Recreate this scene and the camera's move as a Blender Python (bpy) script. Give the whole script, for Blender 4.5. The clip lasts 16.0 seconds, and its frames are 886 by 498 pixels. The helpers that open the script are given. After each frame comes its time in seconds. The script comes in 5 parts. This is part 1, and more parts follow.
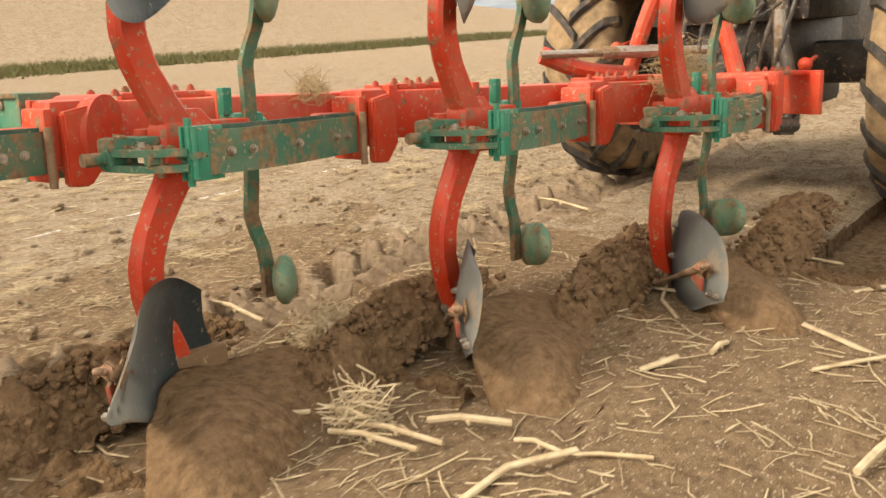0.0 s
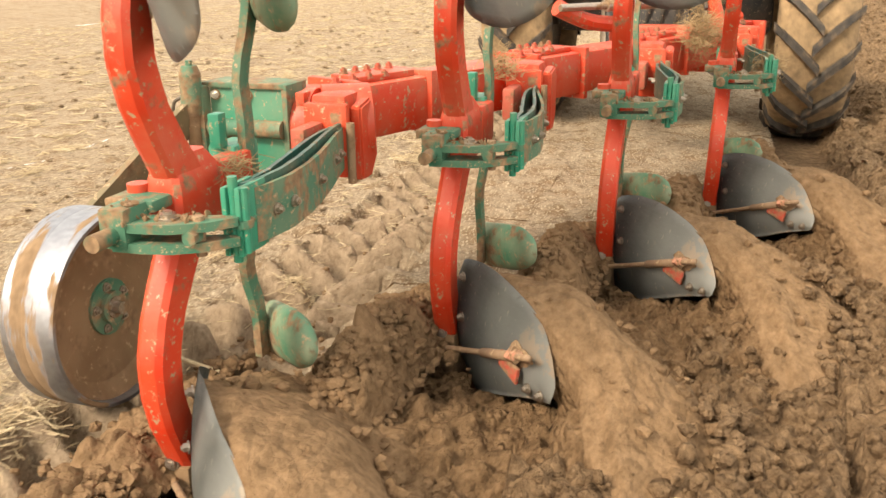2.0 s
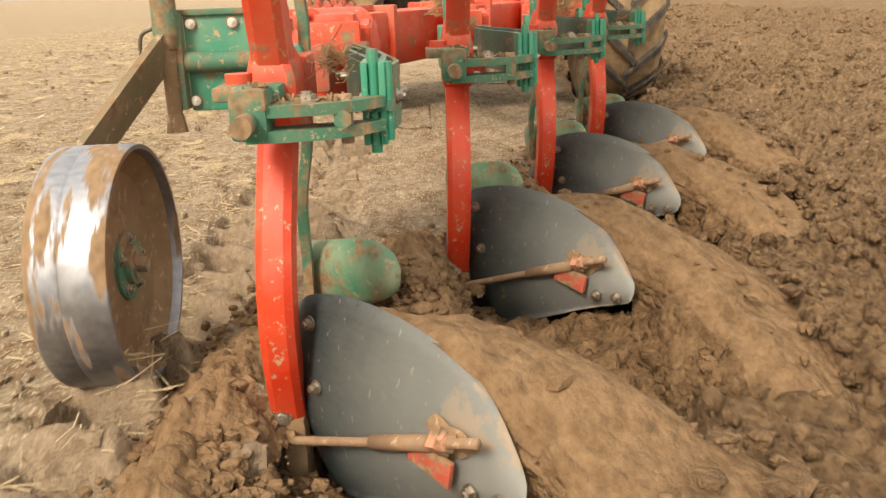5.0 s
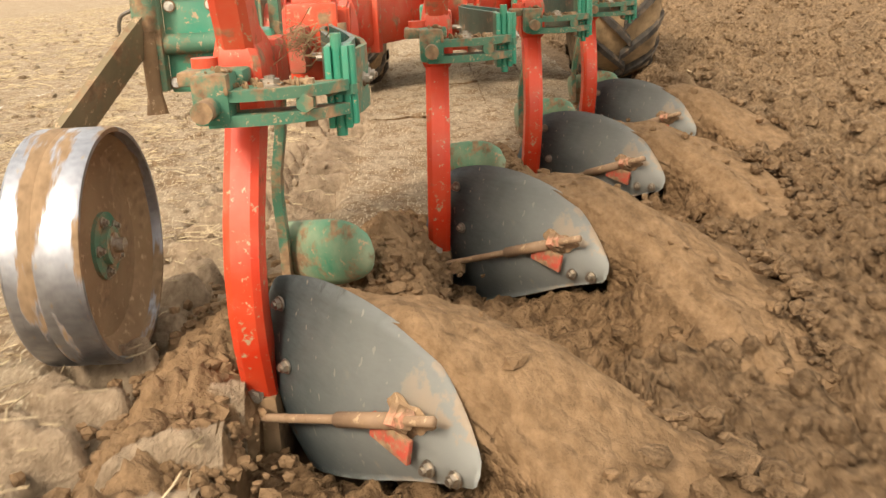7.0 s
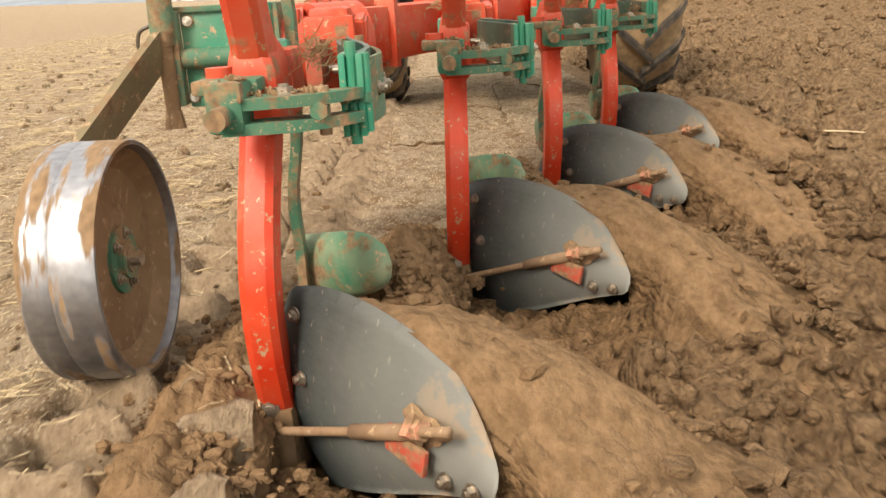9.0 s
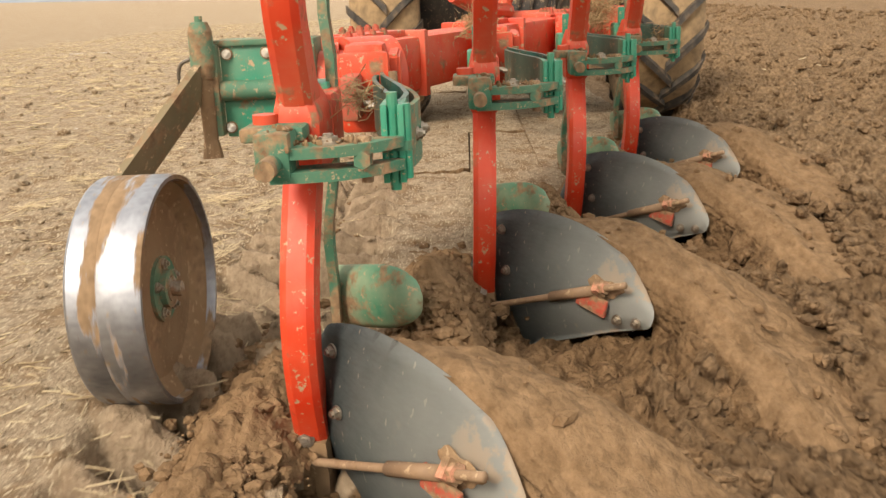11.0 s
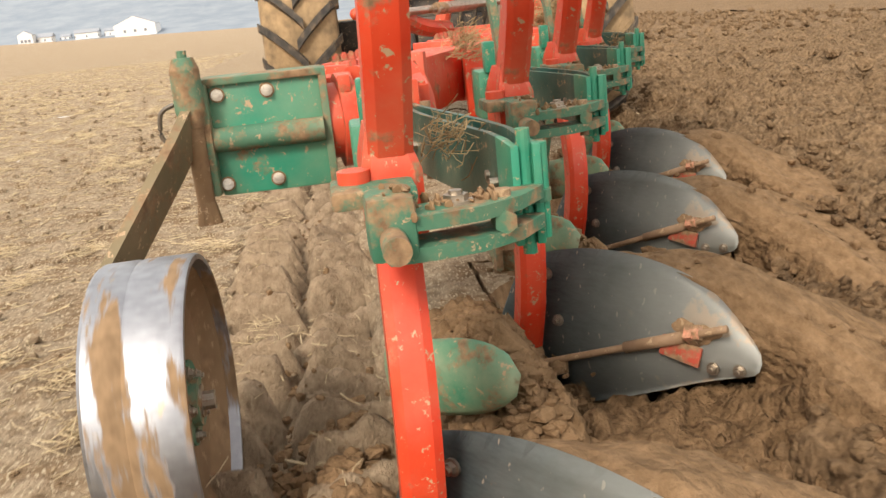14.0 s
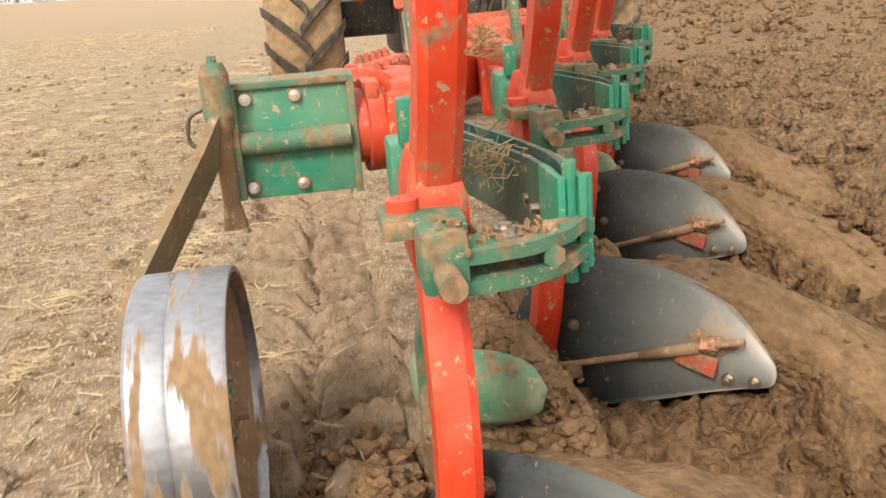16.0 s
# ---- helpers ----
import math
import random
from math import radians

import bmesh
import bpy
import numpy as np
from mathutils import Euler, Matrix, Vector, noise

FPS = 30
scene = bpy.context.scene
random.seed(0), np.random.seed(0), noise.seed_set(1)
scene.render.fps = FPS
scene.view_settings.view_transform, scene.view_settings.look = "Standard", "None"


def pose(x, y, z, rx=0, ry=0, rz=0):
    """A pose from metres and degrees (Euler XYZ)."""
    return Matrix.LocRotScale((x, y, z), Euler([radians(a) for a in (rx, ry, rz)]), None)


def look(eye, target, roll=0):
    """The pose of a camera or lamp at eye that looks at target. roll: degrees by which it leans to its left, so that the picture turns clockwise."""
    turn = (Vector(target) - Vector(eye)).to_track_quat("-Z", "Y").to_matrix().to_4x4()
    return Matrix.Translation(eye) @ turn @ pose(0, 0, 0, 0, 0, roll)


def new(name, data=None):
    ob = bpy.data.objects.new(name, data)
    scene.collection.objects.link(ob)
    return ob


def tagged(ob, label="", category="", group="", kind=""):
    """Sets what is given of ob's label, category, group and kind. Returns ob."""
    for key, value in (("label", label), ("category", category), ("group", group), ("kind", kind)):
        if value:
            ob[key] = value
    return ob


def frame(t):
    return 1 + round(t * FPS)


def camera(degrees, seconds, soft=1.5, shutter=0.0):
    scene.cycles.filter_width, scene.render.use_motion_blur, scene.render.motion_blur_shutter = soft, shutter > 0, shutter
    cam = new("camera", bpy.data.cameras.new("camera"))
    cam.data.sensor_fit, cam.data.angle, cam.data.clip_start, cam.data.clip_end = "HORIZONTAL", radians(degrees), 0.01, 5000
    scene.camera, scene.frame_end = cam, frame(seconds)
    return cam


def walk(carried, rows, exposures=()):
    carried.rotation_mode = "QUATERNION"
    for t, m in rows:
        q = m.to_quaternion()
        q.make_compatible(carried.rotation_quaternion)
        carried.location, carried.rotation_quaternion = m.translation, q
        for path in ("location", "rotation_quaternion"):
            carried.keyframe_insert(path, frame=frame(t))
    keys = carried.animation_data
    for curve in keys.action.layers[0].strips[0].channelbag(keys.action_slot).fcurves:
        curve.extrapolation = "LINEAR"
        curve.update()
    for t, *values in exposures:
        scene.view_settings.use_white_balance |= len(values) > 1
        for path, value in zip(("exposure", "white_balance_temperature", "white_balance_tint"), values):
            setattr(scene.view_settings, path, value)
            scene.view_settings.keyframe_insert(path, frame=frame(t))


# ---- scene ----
# World: x is the way of travel, y to its left, z up; the unploughed field lies at z = 0.
# PATH is the camera's place relative to the plough, which itself moves over the field.
cam = camera(54.2, 16.0, soft=1.5, shutter=0.15)
PATH = [
    (0, (-0.618, -2.847, 0.939), (0.914, -1.624, 0.54), -1.6),
    (0.5, (-0.926, -2.496, 1.117), (0.737, -1.495, 0.637), 0.0),
    (1, (-1.218, -2.084, 1.212), (0.488, -1.199, 0.657), 0.3),
    (1.5, (-1.456, -1.665, 1.262), (0.298, -0.912, 0.665), -0.3),
    (2, (-1.759, -1.209, 1.3), (0.048, -0.636, 0.665), -0.5),
    (2.5, (-2.04, -0.761, 1.258), (-0.177, -0.478, 0.587), -1.8),
    (3, (-2.005, -0.401, 1.104), (-0.131, -0.177, 0.445), -1.8),
    (3.5, (-1.855, -0.289, 1.002), (0.037, -0.085, 0.387), -2.5),
    (4, (-1.725, -0.288, 0.995), (0.188, -0.155, 0.429), -2.4),
    (4.5, (-1.745, -0.324, 0.963), (0.178, -0.27, 0.415), -3.8),
    (5, (-1.83, -0.241, 0.926), (0.088, -0.28, 0.362), -2.1),
    (7.5, (-1.822, -0.344, 0.943), (0.079, -0.357, 0.323), -2.5),
    (8, (-1.798, -0.341, 0.91), (0.117, -0.323, 0.333), -2.6),
    (8.5, (-1.81, -0.349, 0.897), (0.107, -0.316, 0.329), -3.3),
    (11, (-1.878, -0.304, 1.016), (0.04, -0.241, 0.454), -2.4),
    (11.5, (-1.818, -0.251, 0.944), (0.11, -0.145, 0.424), -3.3),
    (12, (-1.714, -0.078, 1.05), (0.224, -0.047, 0.556), -3.0),
    (12.5, (-1.627, 0.085, 1.077), (0.306, -0.023, 0.573), -3.3),
    (13, (-1.464, 0.159, 1.024), (0.468, 0.068, 0.515), -4.4),
    (13.5, (-1.388, 0.173, 1.009), (0.539, 0.043, 0.492), -4.4),
    (14, (-1.406, 0.15, 1.023), (0.509, -0.061, 0.489), -5.8),
    (14.5, (-1.401, 0.141, 1.048), (0.504, -0.038, 0.466), -4.9),
    (15, (-1.444, 0.168, 1.088), (0.458, -0.026, 0.499), -3.9),
    (15.5, (-1.402, 0.231, 1.13), (0.485, -0.003, 0.51), -3.1),
    (16, (-1.388, 0.24, 1.126), (0.505, 0.002, 0.527), -4.4),
]


def travelled(t):
    """Metres that tractor and plough have gone at t seconds."""
    return 1.9 * t + 0.0625 * t * t if t < 4 else 8.6 + 2.4 * (t - 4)


# the plough is let down at the start: degrees nose-down, about the hitch
LOWERING = [(0.0, 3.2), (0.5, 2.4), (1.0, 1.2), (1.5, 0.4), (2.0, 0.1), (2.5, 0.0)]
HITCH = (4.3, 0.0, 0.75)


def plough_pose(t):
    nod = float(np.interp(t, [r[0] for r in LOWERING], [r[1] for r in LOWERING]))
    hitch = Matrix.Translation(HITCH)
    return Matrix.Translation((travelled(t), 0, 0)) @ hitch @ pose(0, 0, 0, 0, nod, 0) @ hitch.inverted()


def white_balance(t):
    """Kelvin: the camera cools its picture a little as it goes."""
    return float(np.interp(t, (0, 1.5, 4, 8, 11, 13, 16), (7300, 7350, 7330, 7220, 7120, 6880, 6820)))


walk(cam, [(t, plough_pose(t) @ look(eye, target, roll)) for t, eye, target, roll in PATH],
     exposures=[(t, stops, white_balance(t), 12) for t, stops in ((0, 0.64), (0.6, 0.74), (1.5, 1.00), (2.5, 0.95), (4.0, 0.64), (5.0, 0.70), (7.5, 0.84), (8.0, 0.74), (8.5, 0.70), (11.0, 0.60), (11.5, 0.48), (12.0, 0.28), (12.5, 0.47), (13.0, 0.50), (14.0, 0.62), (15.0, 0.72), (16.0, 0.74))])

# ---- light ----
SUN_ELEVATION, SUN_AZIMUTH = 40.0, 150.0
world = bpy.data.worlds.new("hazy_sky")
scene.world = world
world.use_nodes = True
wn = world.node_tree.nodes
wl = world.node_tree.links
sky = wn.new("ShaderNodeTexSky")
sky.sky_type = "NISHITA"
sky.sun_disc = False
sky.sun_elevation = radians(SUN_ELEVATION)
sky.sun_rotation = radians(90 - SUN_AZIMUTH)
sky.dust_density = 4.0
sky.air_density = 1.2
veil = wn.new("ShaderNodeMix")
veil.data_type = "RGBA"
veil.inputs["Factor"].default_value = 0.72
veil.inputs["B"].default_value = (7.8, 7.5, 6.9, 1)
wl.new(sky.outputs[0], veil.inputs["A"])
wl.new(veil.outputs["Result"], wn["Background"].inputs["Color"])
wn["Background"].inputs["Strength"].default_value = 0.15
sun = new("sun", bpy.data.lights.new("sun", "SUN"))
sun.data.energy, sun.data.angle, sun.data.color = 2.2, radians(14), (1.0, 0.92, 0.80)
sun.matrix_world = look((20 * math.cos(radians(SUN_AZIMUTH)), 20 * math.sin(radians(SUN_AZIMUTH)), 20 * math.tan(radians(SUN_ELEVATION))), (0, 0, 0))


# ---- materials ----
def material(name):
    m = bpy.data.materials.new(name)
    m.use_nodes = True
    nt = m.node_tree
    return m, nt.nodes, nt.links, nt.nodes["Principled BSDF"]


def noise_at(n, l, co, scale, detail=4.0, rough=0.6, stretch=None):
    if stretch:
        mp = n.new("ShaderNodeMapping")
        mp.inputs["Scale"].default_value = stretch
        l.new(co, mp.inputs["Vector"])
        co = mp.outputs[0]
    tex = n.new("ShaderNodeTexNoise")
    tex.inputs["Scale"].default_value, tex.inputs["Detail"].default_value, tex.inputs["Roughness"].default_value = scale, detail, rough
    l.new(co, tex.inputs["Vector"])
    return tex.outputs["Fac"]


def ramp(n, l, fac, stops):
    r = n.new("ShaderNodeValToRGB")
    els = r.color_ramp.elements
    while len(els) < len(stops):
        els.new(0.5)
    for e, (p, c) in zip(els, stops):
        e.position, e.color = p, (*c, 1) if len(c) == 3 else c
    l.new(fac, r.inputs[0])
    return r.outputs[0]


def mixed(n, l, fac, a, b):
    x = n.new("ShaderNodeMix")
    x.data_type = "RGBA"
    l.new(fac, x.inputs["Factor"])
    for sock, v in (("A", a), ("B", b)):
        if isinstance(v, tuple):
            x.inputs[sock].default_value = (*v, 1)
        else:
            l.new(v, x.inputs[sock])
    return x.outputs["Result"]


def bumped(n, l, bsdf, height, strength, distance):
    b = n.new("ShaderNodeBump")
    b.inputs["Strength"].default_value, b.inputs["Distance"].default_value = strength, distance
    l.new(height, b.inputs["Height"])
    l.new(b.outputs[0], bsdf.inputs["Normal"])


def coords(n, kind="Object"):
    return n.new("ShaderNodeTexCoord").outputs[kind]


def rest(n):
    a = n.new("ShaderNodeAttribute")
    a.attribute_name = "rest"
    return a.outputs["Vector"]




def paint(name, colour, worn, dirt_from=0.58, rough=0.42):
    """Old machine paint: chalky fading, chips and dried soil."""
    m, n, l, p = material(name)
    co = coords(n)
    fade = ramp(n, l, noise_at(n, l, co, 7, 5), [(0.3, colour), (0.75, worn)])
    chips = ramp(n, l, noise_at(n, l, co, 38, 5, 0.72), [(0.60, (0, 0, 0)), (0.63, (1, 1, 1))])
    base = mixed(n, l, chips, fade, (0.40, 0.28, 0.17))
    dust = ramp(n, l, noise_at(n, l, co, 4, 6, 0.6), [(0.45, (0, 0, 0)), (0.85, (0.4, 0.4, 0.4))])
    base = mixed(n, l, dust, base, (0.42, 0.31, 0.20))
    dirty = noise_at(n, l, co, 11, 8, 0.68)
    mask = ramp(n, l, dirty, [(dirt_from, (0, 0, 0)), (dirt_from + 0.10, (1, 1, 1))])
    earth = ramp(n, l, noise_at(n, l, co, 40, 4), [(0.3, (0.15, 0.09, 0.05)), (0.7, (0.33, 0.215, 0.12))])
    l.new(mixed(n, l, mask, base, earth), p.inputs["Base Color"])
    l.new(ramp(n, l, mask, [(0.0, (rough,) * 3), (1.0, (0.92,) * 3)]), p.inputs["Roughness"])
    bumped(n, l, p, dirty, 0.35, 0.006)
    return m


red = paint("red_paint", (0.56, 0.030, 0.007), (0.60, 0.070, 0.024), 0.575, 0.48)
red_dirty = paint("red_paint_dirty", (0.42, 0.05, 0.028), (0.50, 0.12, 0.075), 0.47, 0.7)
green = paint("green_paint", (0.012, 0.20, 0.125), (0.035, 0.27, 0.17), 0.60)
green_dirty = paint("green_paint_dirty", (0.02, 0.14, 0.085), (0.09, 0.19, 0.12), 0.475, 0.7)
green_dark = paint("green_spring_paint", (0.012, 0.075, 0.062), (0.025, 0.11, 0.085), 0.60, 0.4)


skimmer_green = paint("skimmer_green_paint", (0.035, 0.19, 0.11), (0.30, 0.33, 0.22), 0.535, 0.7)


def steel(name, colour, rough, dirt_from, metal=1.0, bands=None):
    """Scoured plough steel with soil stuck to it."""
    m, n, l, p = material(name)
    co = coords(n)
    grain = noise_at(n, l, co, 30, 5, 0.6, (1, 1, 4))
    base = ramp(n, l, grain, [(0.3, tuple(c * 0.75 for c in colour)), (0.75, tuple(min(1, c * 1.25) for c in colour))])
    flecks = ramp(n, l, noise_at(n, l, co, 55, 2, 0.5, (1, 1, 0.5)), [(0.685, (0, 0, 0)), (0.71, (1, 1, 1))])
    base = mixed(n, l, flecks, base, (0.42, 0.36, 0.29))
    cling = noise_at(n, l, co, 6.5, 9, 0.6, bands)
    mask = ramp(n, l, cling, [(dirt_from, (0, 0, 0)), (dirt_from + 0.04, (1, 1, 1))])
    earth = ramp(n, l, noise_at(n, l, co, 45, 4), [(0.3, (0.17, 0.11, 0.06)), (0.7, (0.30, 0.20, 0.115))])
    l.new(mixed(n, l, mask, base, earth), p.inputs["Base Color"])
    l.new(ramp(n, l, mask, [(0.0, (metal,) * 3), (1.0, (0, 0, 0))]), p.inputs["Metallic"])
    l.new(ramp(n, l, mask, [(0.0, (rough,) * 3), (1.0, (0.9,) * 3)]), p.inputs["Roughness"])
    bumped(n, l, p, cling, 0.25, 0.006)
    return m


board_steel = steel("mouldboard_steel", (0.085, 0.112, 0.118), 0.40, 0.66, 0.15)
bn, bl = board_steel.node_tree.nodes, board_steel.node_tree.links
bp = bn["Principled BSDF"]
# the tail is scoured bright and dusted over; its sky reflection is painted in too
split = bn.new("ShaderNodeSeparateXYZ")
bl.new(coords(bn), split.inputs[0])
ragged = bn.new("ShaderNodeMath")
ragged.operation = "MULTIPLY_ADD"
bl.new(noise_at(bn, bl, coords(bn), 9, 4), ragged.inputs[0])
ragged.inputs[1].default_value = 0.16
bl.new(split.outputs["X"], ragged.inputs[2])
shift = bn.new("ShaderNodeMath")
shift.operation = "ADD"
bl.new(ragged.outputs[0], shift.inputs[0])
shift.inputs[1].default_value = 0.75
tail = ramp(bn, bl, shift.outputs[0], [(0.36, (1, 1, 1)), (0.78, (0.0, 0.0, 0.0))])
old = bp.inputs["Base Color"].links[0].from_socket
dusted_sheen = mixed(bn, bl, tail, old, (0.40, 0.41, 0.385))
splash = bn.new("ShaderNodeMath")
splash.operation = "MULTIPLY"
bl.new(ramp(bn, bl, noise_at(bn, bl, coords(bn), 8, 5, 0.6), [(0.53, (0, 0, 0)), (0.57, (1, 1, 1))]), splash.inputs[0])
bl.new(ramp(bn, bl, shift.outputs[0], [(0.40, (1, 1, 1)), (0.56, (0, 0, 0))]), splash.inputs[1])
bl.new(mixed(bn, bl, splash.outputs[0], dusted_sheen, (0.50, 0.41, 0.31)), bp.inputs["Base Color"])
wheel_steel = steel("wheel_steel", (0.36, 0.375, 0.41), 0.48, 0.515, 1.0, (0.42, 2.0, 0.42))
bolt_metal = steel("bolt_metal", (0.45, 0.40, 0.34), 0.45, 0.56)
rusty = paint("rusty_dirty_bar", (0.20, 0.12, 0.07), (0.30, 0.20, 0.12), 0.50, 0.7)
bright_bolt = steel("bright_bolt_metal", (0.75, 0.73, 0.68), 0.35, 0.75)
mud_cake = paint("mud_caked_steel", (0.19, 0.115, 0.06), (0.26, 0.165, 0.085), 0.5, 0.9)
brown_arm = paint("muddy_green_arm", (0.13, 0.11, 0.06), (0.20, 0.15, 0.08), 0.52, 0.7)
dark_metal = paint("oily_dark_metal", (0.018, 0.018, 0.018), (0.05, 0.045, 0.04), 0.62, 0.5)


def plain(name, stops, scale, rough, bump=0.2, depth=0.004, co_kind="Object", stretch=None):
    m, n, l, p = material(name)
    co = rest(n) if co_kind == "rest" else coords(n, co_kind)
    f = noise_at(n, l, co, scale, 6, 0.62, stretch)
    l.new(ramp(n, l, f, stops), p.inputs["Base Color"])
    p.inputs["Roughness"].default_value = rough
    bumped(n, l, p, f, bump, depth)
    return m


rubber = plain("tyre_rubber", [(0.35, (0.028, 0.027, 0.026)), (0.52, (0.07, 0.06, 0.05)), (0.68, (0.26, 0.18, 0.105))], 9, 0.85)
tread_soil = plain("soil_in_tread", [(0.3, (0.17, 0.12, 0.07)), (0.7, (0.42, 0.29, 0.16))], 12, 0.95)
straw_mat = plain("dry_straw", [(0.3, (0.38, 0.28, 0.16)), (0.7, (0.66, 0.55, 0.36))], 14, 0.8)
straw_brown = plain("old_straw", [(0.3, (0.20, 0.13, 0.06)), (0.7, (0.42, 0.31, 0.16))], 14, 0.85)
grass_mat = plain("verge_grass", [(0.3, (0.10, 0.115, 0.04)), (0.7, (0.25, 0.22, 0.10))], 3, 0.9)
white_wall = plain("white_wall", [(0.3, (0.66, 0.67, 0.68)), (0.7, (0.74, 0.75, 0.76))], 2, 0.9)
grey_roof = plain("grey_roof", [(0.3, (0.24, 0.27, 0.31)), (0.7, (0.32, 0.34, 0.38))], 2, 0.9)
window_dark = plain("window_dark", [(0.3, (0.16, 0.18, 0.21)), (0.7, (0.22, 0.24, 0.27))], 2, 0.4)
# the haze over the far wood is painted in as a pale blue-grey base colour
hill_mat = plain("haze_tinted_wood", [(0.35, (0.185, 0.225, 0.275)), (0.65, (0.25, 0.29, 0.335))], 0.05, 1.0, 0.0, 0.01, "Object", (1, 1, 4))


def soil_material(name, dry, wet, straw_share, relief, straw_scale=45.0):
    """Field soil: two scales of brown, fine crumbs, and flecks of chaff where it is unploughed."""
    m, n, l, p = material(name)
    co = rest(n)
    broad = noise_at(n, l, co, 1.3, 4, 0.6)
    fine = noise_at(n, l, co, 24, 7, 0.68)
    crumbs = noise_at(n, l, co, 110, 4, 0.65)
    base = mixed(n, l, ramp(n, l, broad, [(0.35, (0, 0, 0)), (0.65, (1, 1, 1))]), ramp(n, l, fine, [(0.3, wet), (0.68, dry)]),
                 ramp(n, l, fine, [(0.35, tuple(c * 0.82 for c in wet)), (0.75, tuple(c * 1.06 for c in dry))]))
    if straw_share:
        damp = ramp(n, l, noise_at(n, l, co, 5, 6, 0.7), [(0.46, (0, 0, 0)), (0.60, (1, 1, 1))])
        base = mixed(n, l, damp, base, ramp(n, l, fine, [(0.3, (0.15, 0.10, 0.058)), (0.7, (0.33, 0.23, 0.14))]))
        flakes = noise_at(n, l, co, straw_scale, 2, 0.5, (1, 2.3, 1))
        mask = ramp(n, l, flakes, [(straw_share, (0, 0, 0)), (straw_share + 0.06, (1, 1, 1))])
        press = n.new("ShaderNodeAttribute")
        press.attribute_name = "pressed"
        free = n.new("ShaderNodeMath")
        free.operation = "MULTIPLY_ADD"
        l.new(press.outputs["Fac"], free.inputs[0])
        free.inputs[1].default_value, free.inputs[2].default_value = -0.85, 1.0
        less = n.new("ShaderNodeMath")
        less.operation = "MULTIPLY"
        l.new(mask, less.inputs[0])
        l.new(free.outputs[0], less.inputs[1])
        mask = less.outputs[0]
        base = mixed(n, l, press.outputs["Fac"], base, ramp(n, l, fine, [(0.3, (0.22, 0.160, 0.105)), (0.7, (0.45, 0.345, 0.24))]))
        base = mixed(n, l, mask, base, ramp(n, l, crumbs, [(0.3, (0.45, 0.37, 0.25)), (0.7, (0.62, 0.52, 0.38))]))
    l.new(base, p.inputs["Base Color"])
    p.inputs["Roughness"].default_value = 1.0
    p.inputs["Specular IOR Level"].default_value = 0.1
    add = n.new("ShaderNodeMath")
    l.new(fine, add.inputs[0])
    l.new(crumbs, add.inputs[1])
    if not straw_share:
        for size in (16, 38):
            v = n.new("ShaderNodeTexVoronoi")
            v.inputs["Scale"].default_value, v.inputs["Randomness"].default_value = size, 1.0
            l.new(co, v.inputs["Vector"])
            more = n.new("ShaderNodeMath")
            more.operation = "MULTIPLY_ADD"
            l.new(v.outputs["Distance"], more.inputs[0])
            more.inputs[1].default_value = -1.6
            l.new(add.outputs[0], more.inputs[2])
            add = more
    bumped(n, l, p, add.outputs[0], 0.9, relief)
    return m


stubble = soil_material("stubble_soil", (0.49, 0.388, 0.272), (0.23, 0.174, 0.118), 0.575, 0.02)
headland_soil = soil_material("headland_soil", (0.37, 0.262, 0.16), (0.185, 0.122, 0.07), 0.615, 0.024)
tilled = soil_material("tilled_soil", (0.39, 0.268, 0.16), (0.155, 0.098, 0.055), 0, 0.026)
fresh = soil_material("fresh_turned_soil", (0.325, 0.215, 0.125), (0.135, 0.084, 0.046), 0, 0.026)
moist = soil_material("moist_soil", (0.27, 0.174, 0.099), (0.155, 0.097, 0.052), 0, 0.007)
damp = soil_material("fresh_broken_soil", (0.285, 0.18, 0.10), (0.135, 0.083, 0.043), 0, 0.02)


# ---- shape helpers ----
def part(name, bm, mat, parent=None, label="", m=None, smooth=False, mirror=None):
    """Links a bmesh as one mesh object under a thing or part. mirror: height about which it is turned upside down."""
    if m is not None:
        bm.transform(m)
    if mirror is not None:
        bm.transform(Matrix.Translation((0, 0, 2 * mirror)) @ Matrix.Diagonal((1, 1, -1, 1)))
        bmesh.ops.reverse_faces(bm, faces=bm.faces)
    bmesh.ops.recalc_face_normals(bm, faces=bm.faces)
    me = bpy.data.meshes.new(name)
    bm.to_mesh(me)
    bm.free()
    me.materials.append(mat)
    me.polygons.foreach_set("use_smooth", [True] * len(me.polygons))
    if not smooth:
        me.set_sharp_from_angle(angle=radians(28))
    ob = new(name, me)
    ob.parent = parent
    return tagged(ob, label)


def again(ob, parent, offset):
    """The same part again, moved by offset, with its sub-parts."""
    o = ob.copy()
    scene.collection.objects.link(o)
    o.parent = parent
    o.location = ob.location + Vector(offset)
    for c in ob.children:
        again(c, o, (0, 0, 0))
    return o


def box(bm, lo, hi, bevel=0.004, m=None):
    c = [(a + b) / 2 for a, b in zip(lo, hi)]
    s = [abs(b - a) for a, b in zip(lo, hi)]
    made = bmesh.ops.create_cube(bm, size=1, matrix=(m or Matrix()) @ Matrix.Translation(c) @ Matrix.Diagonal((*s, 1)))
    if bevel:
        edges = {e for v in made["verts"] for e in v.link_edges}
        bmesh.ops.bevel(bm, geom=list(edges), offset=bevel, segments=2, affect="EDGES", profile=0.6)
    return bm


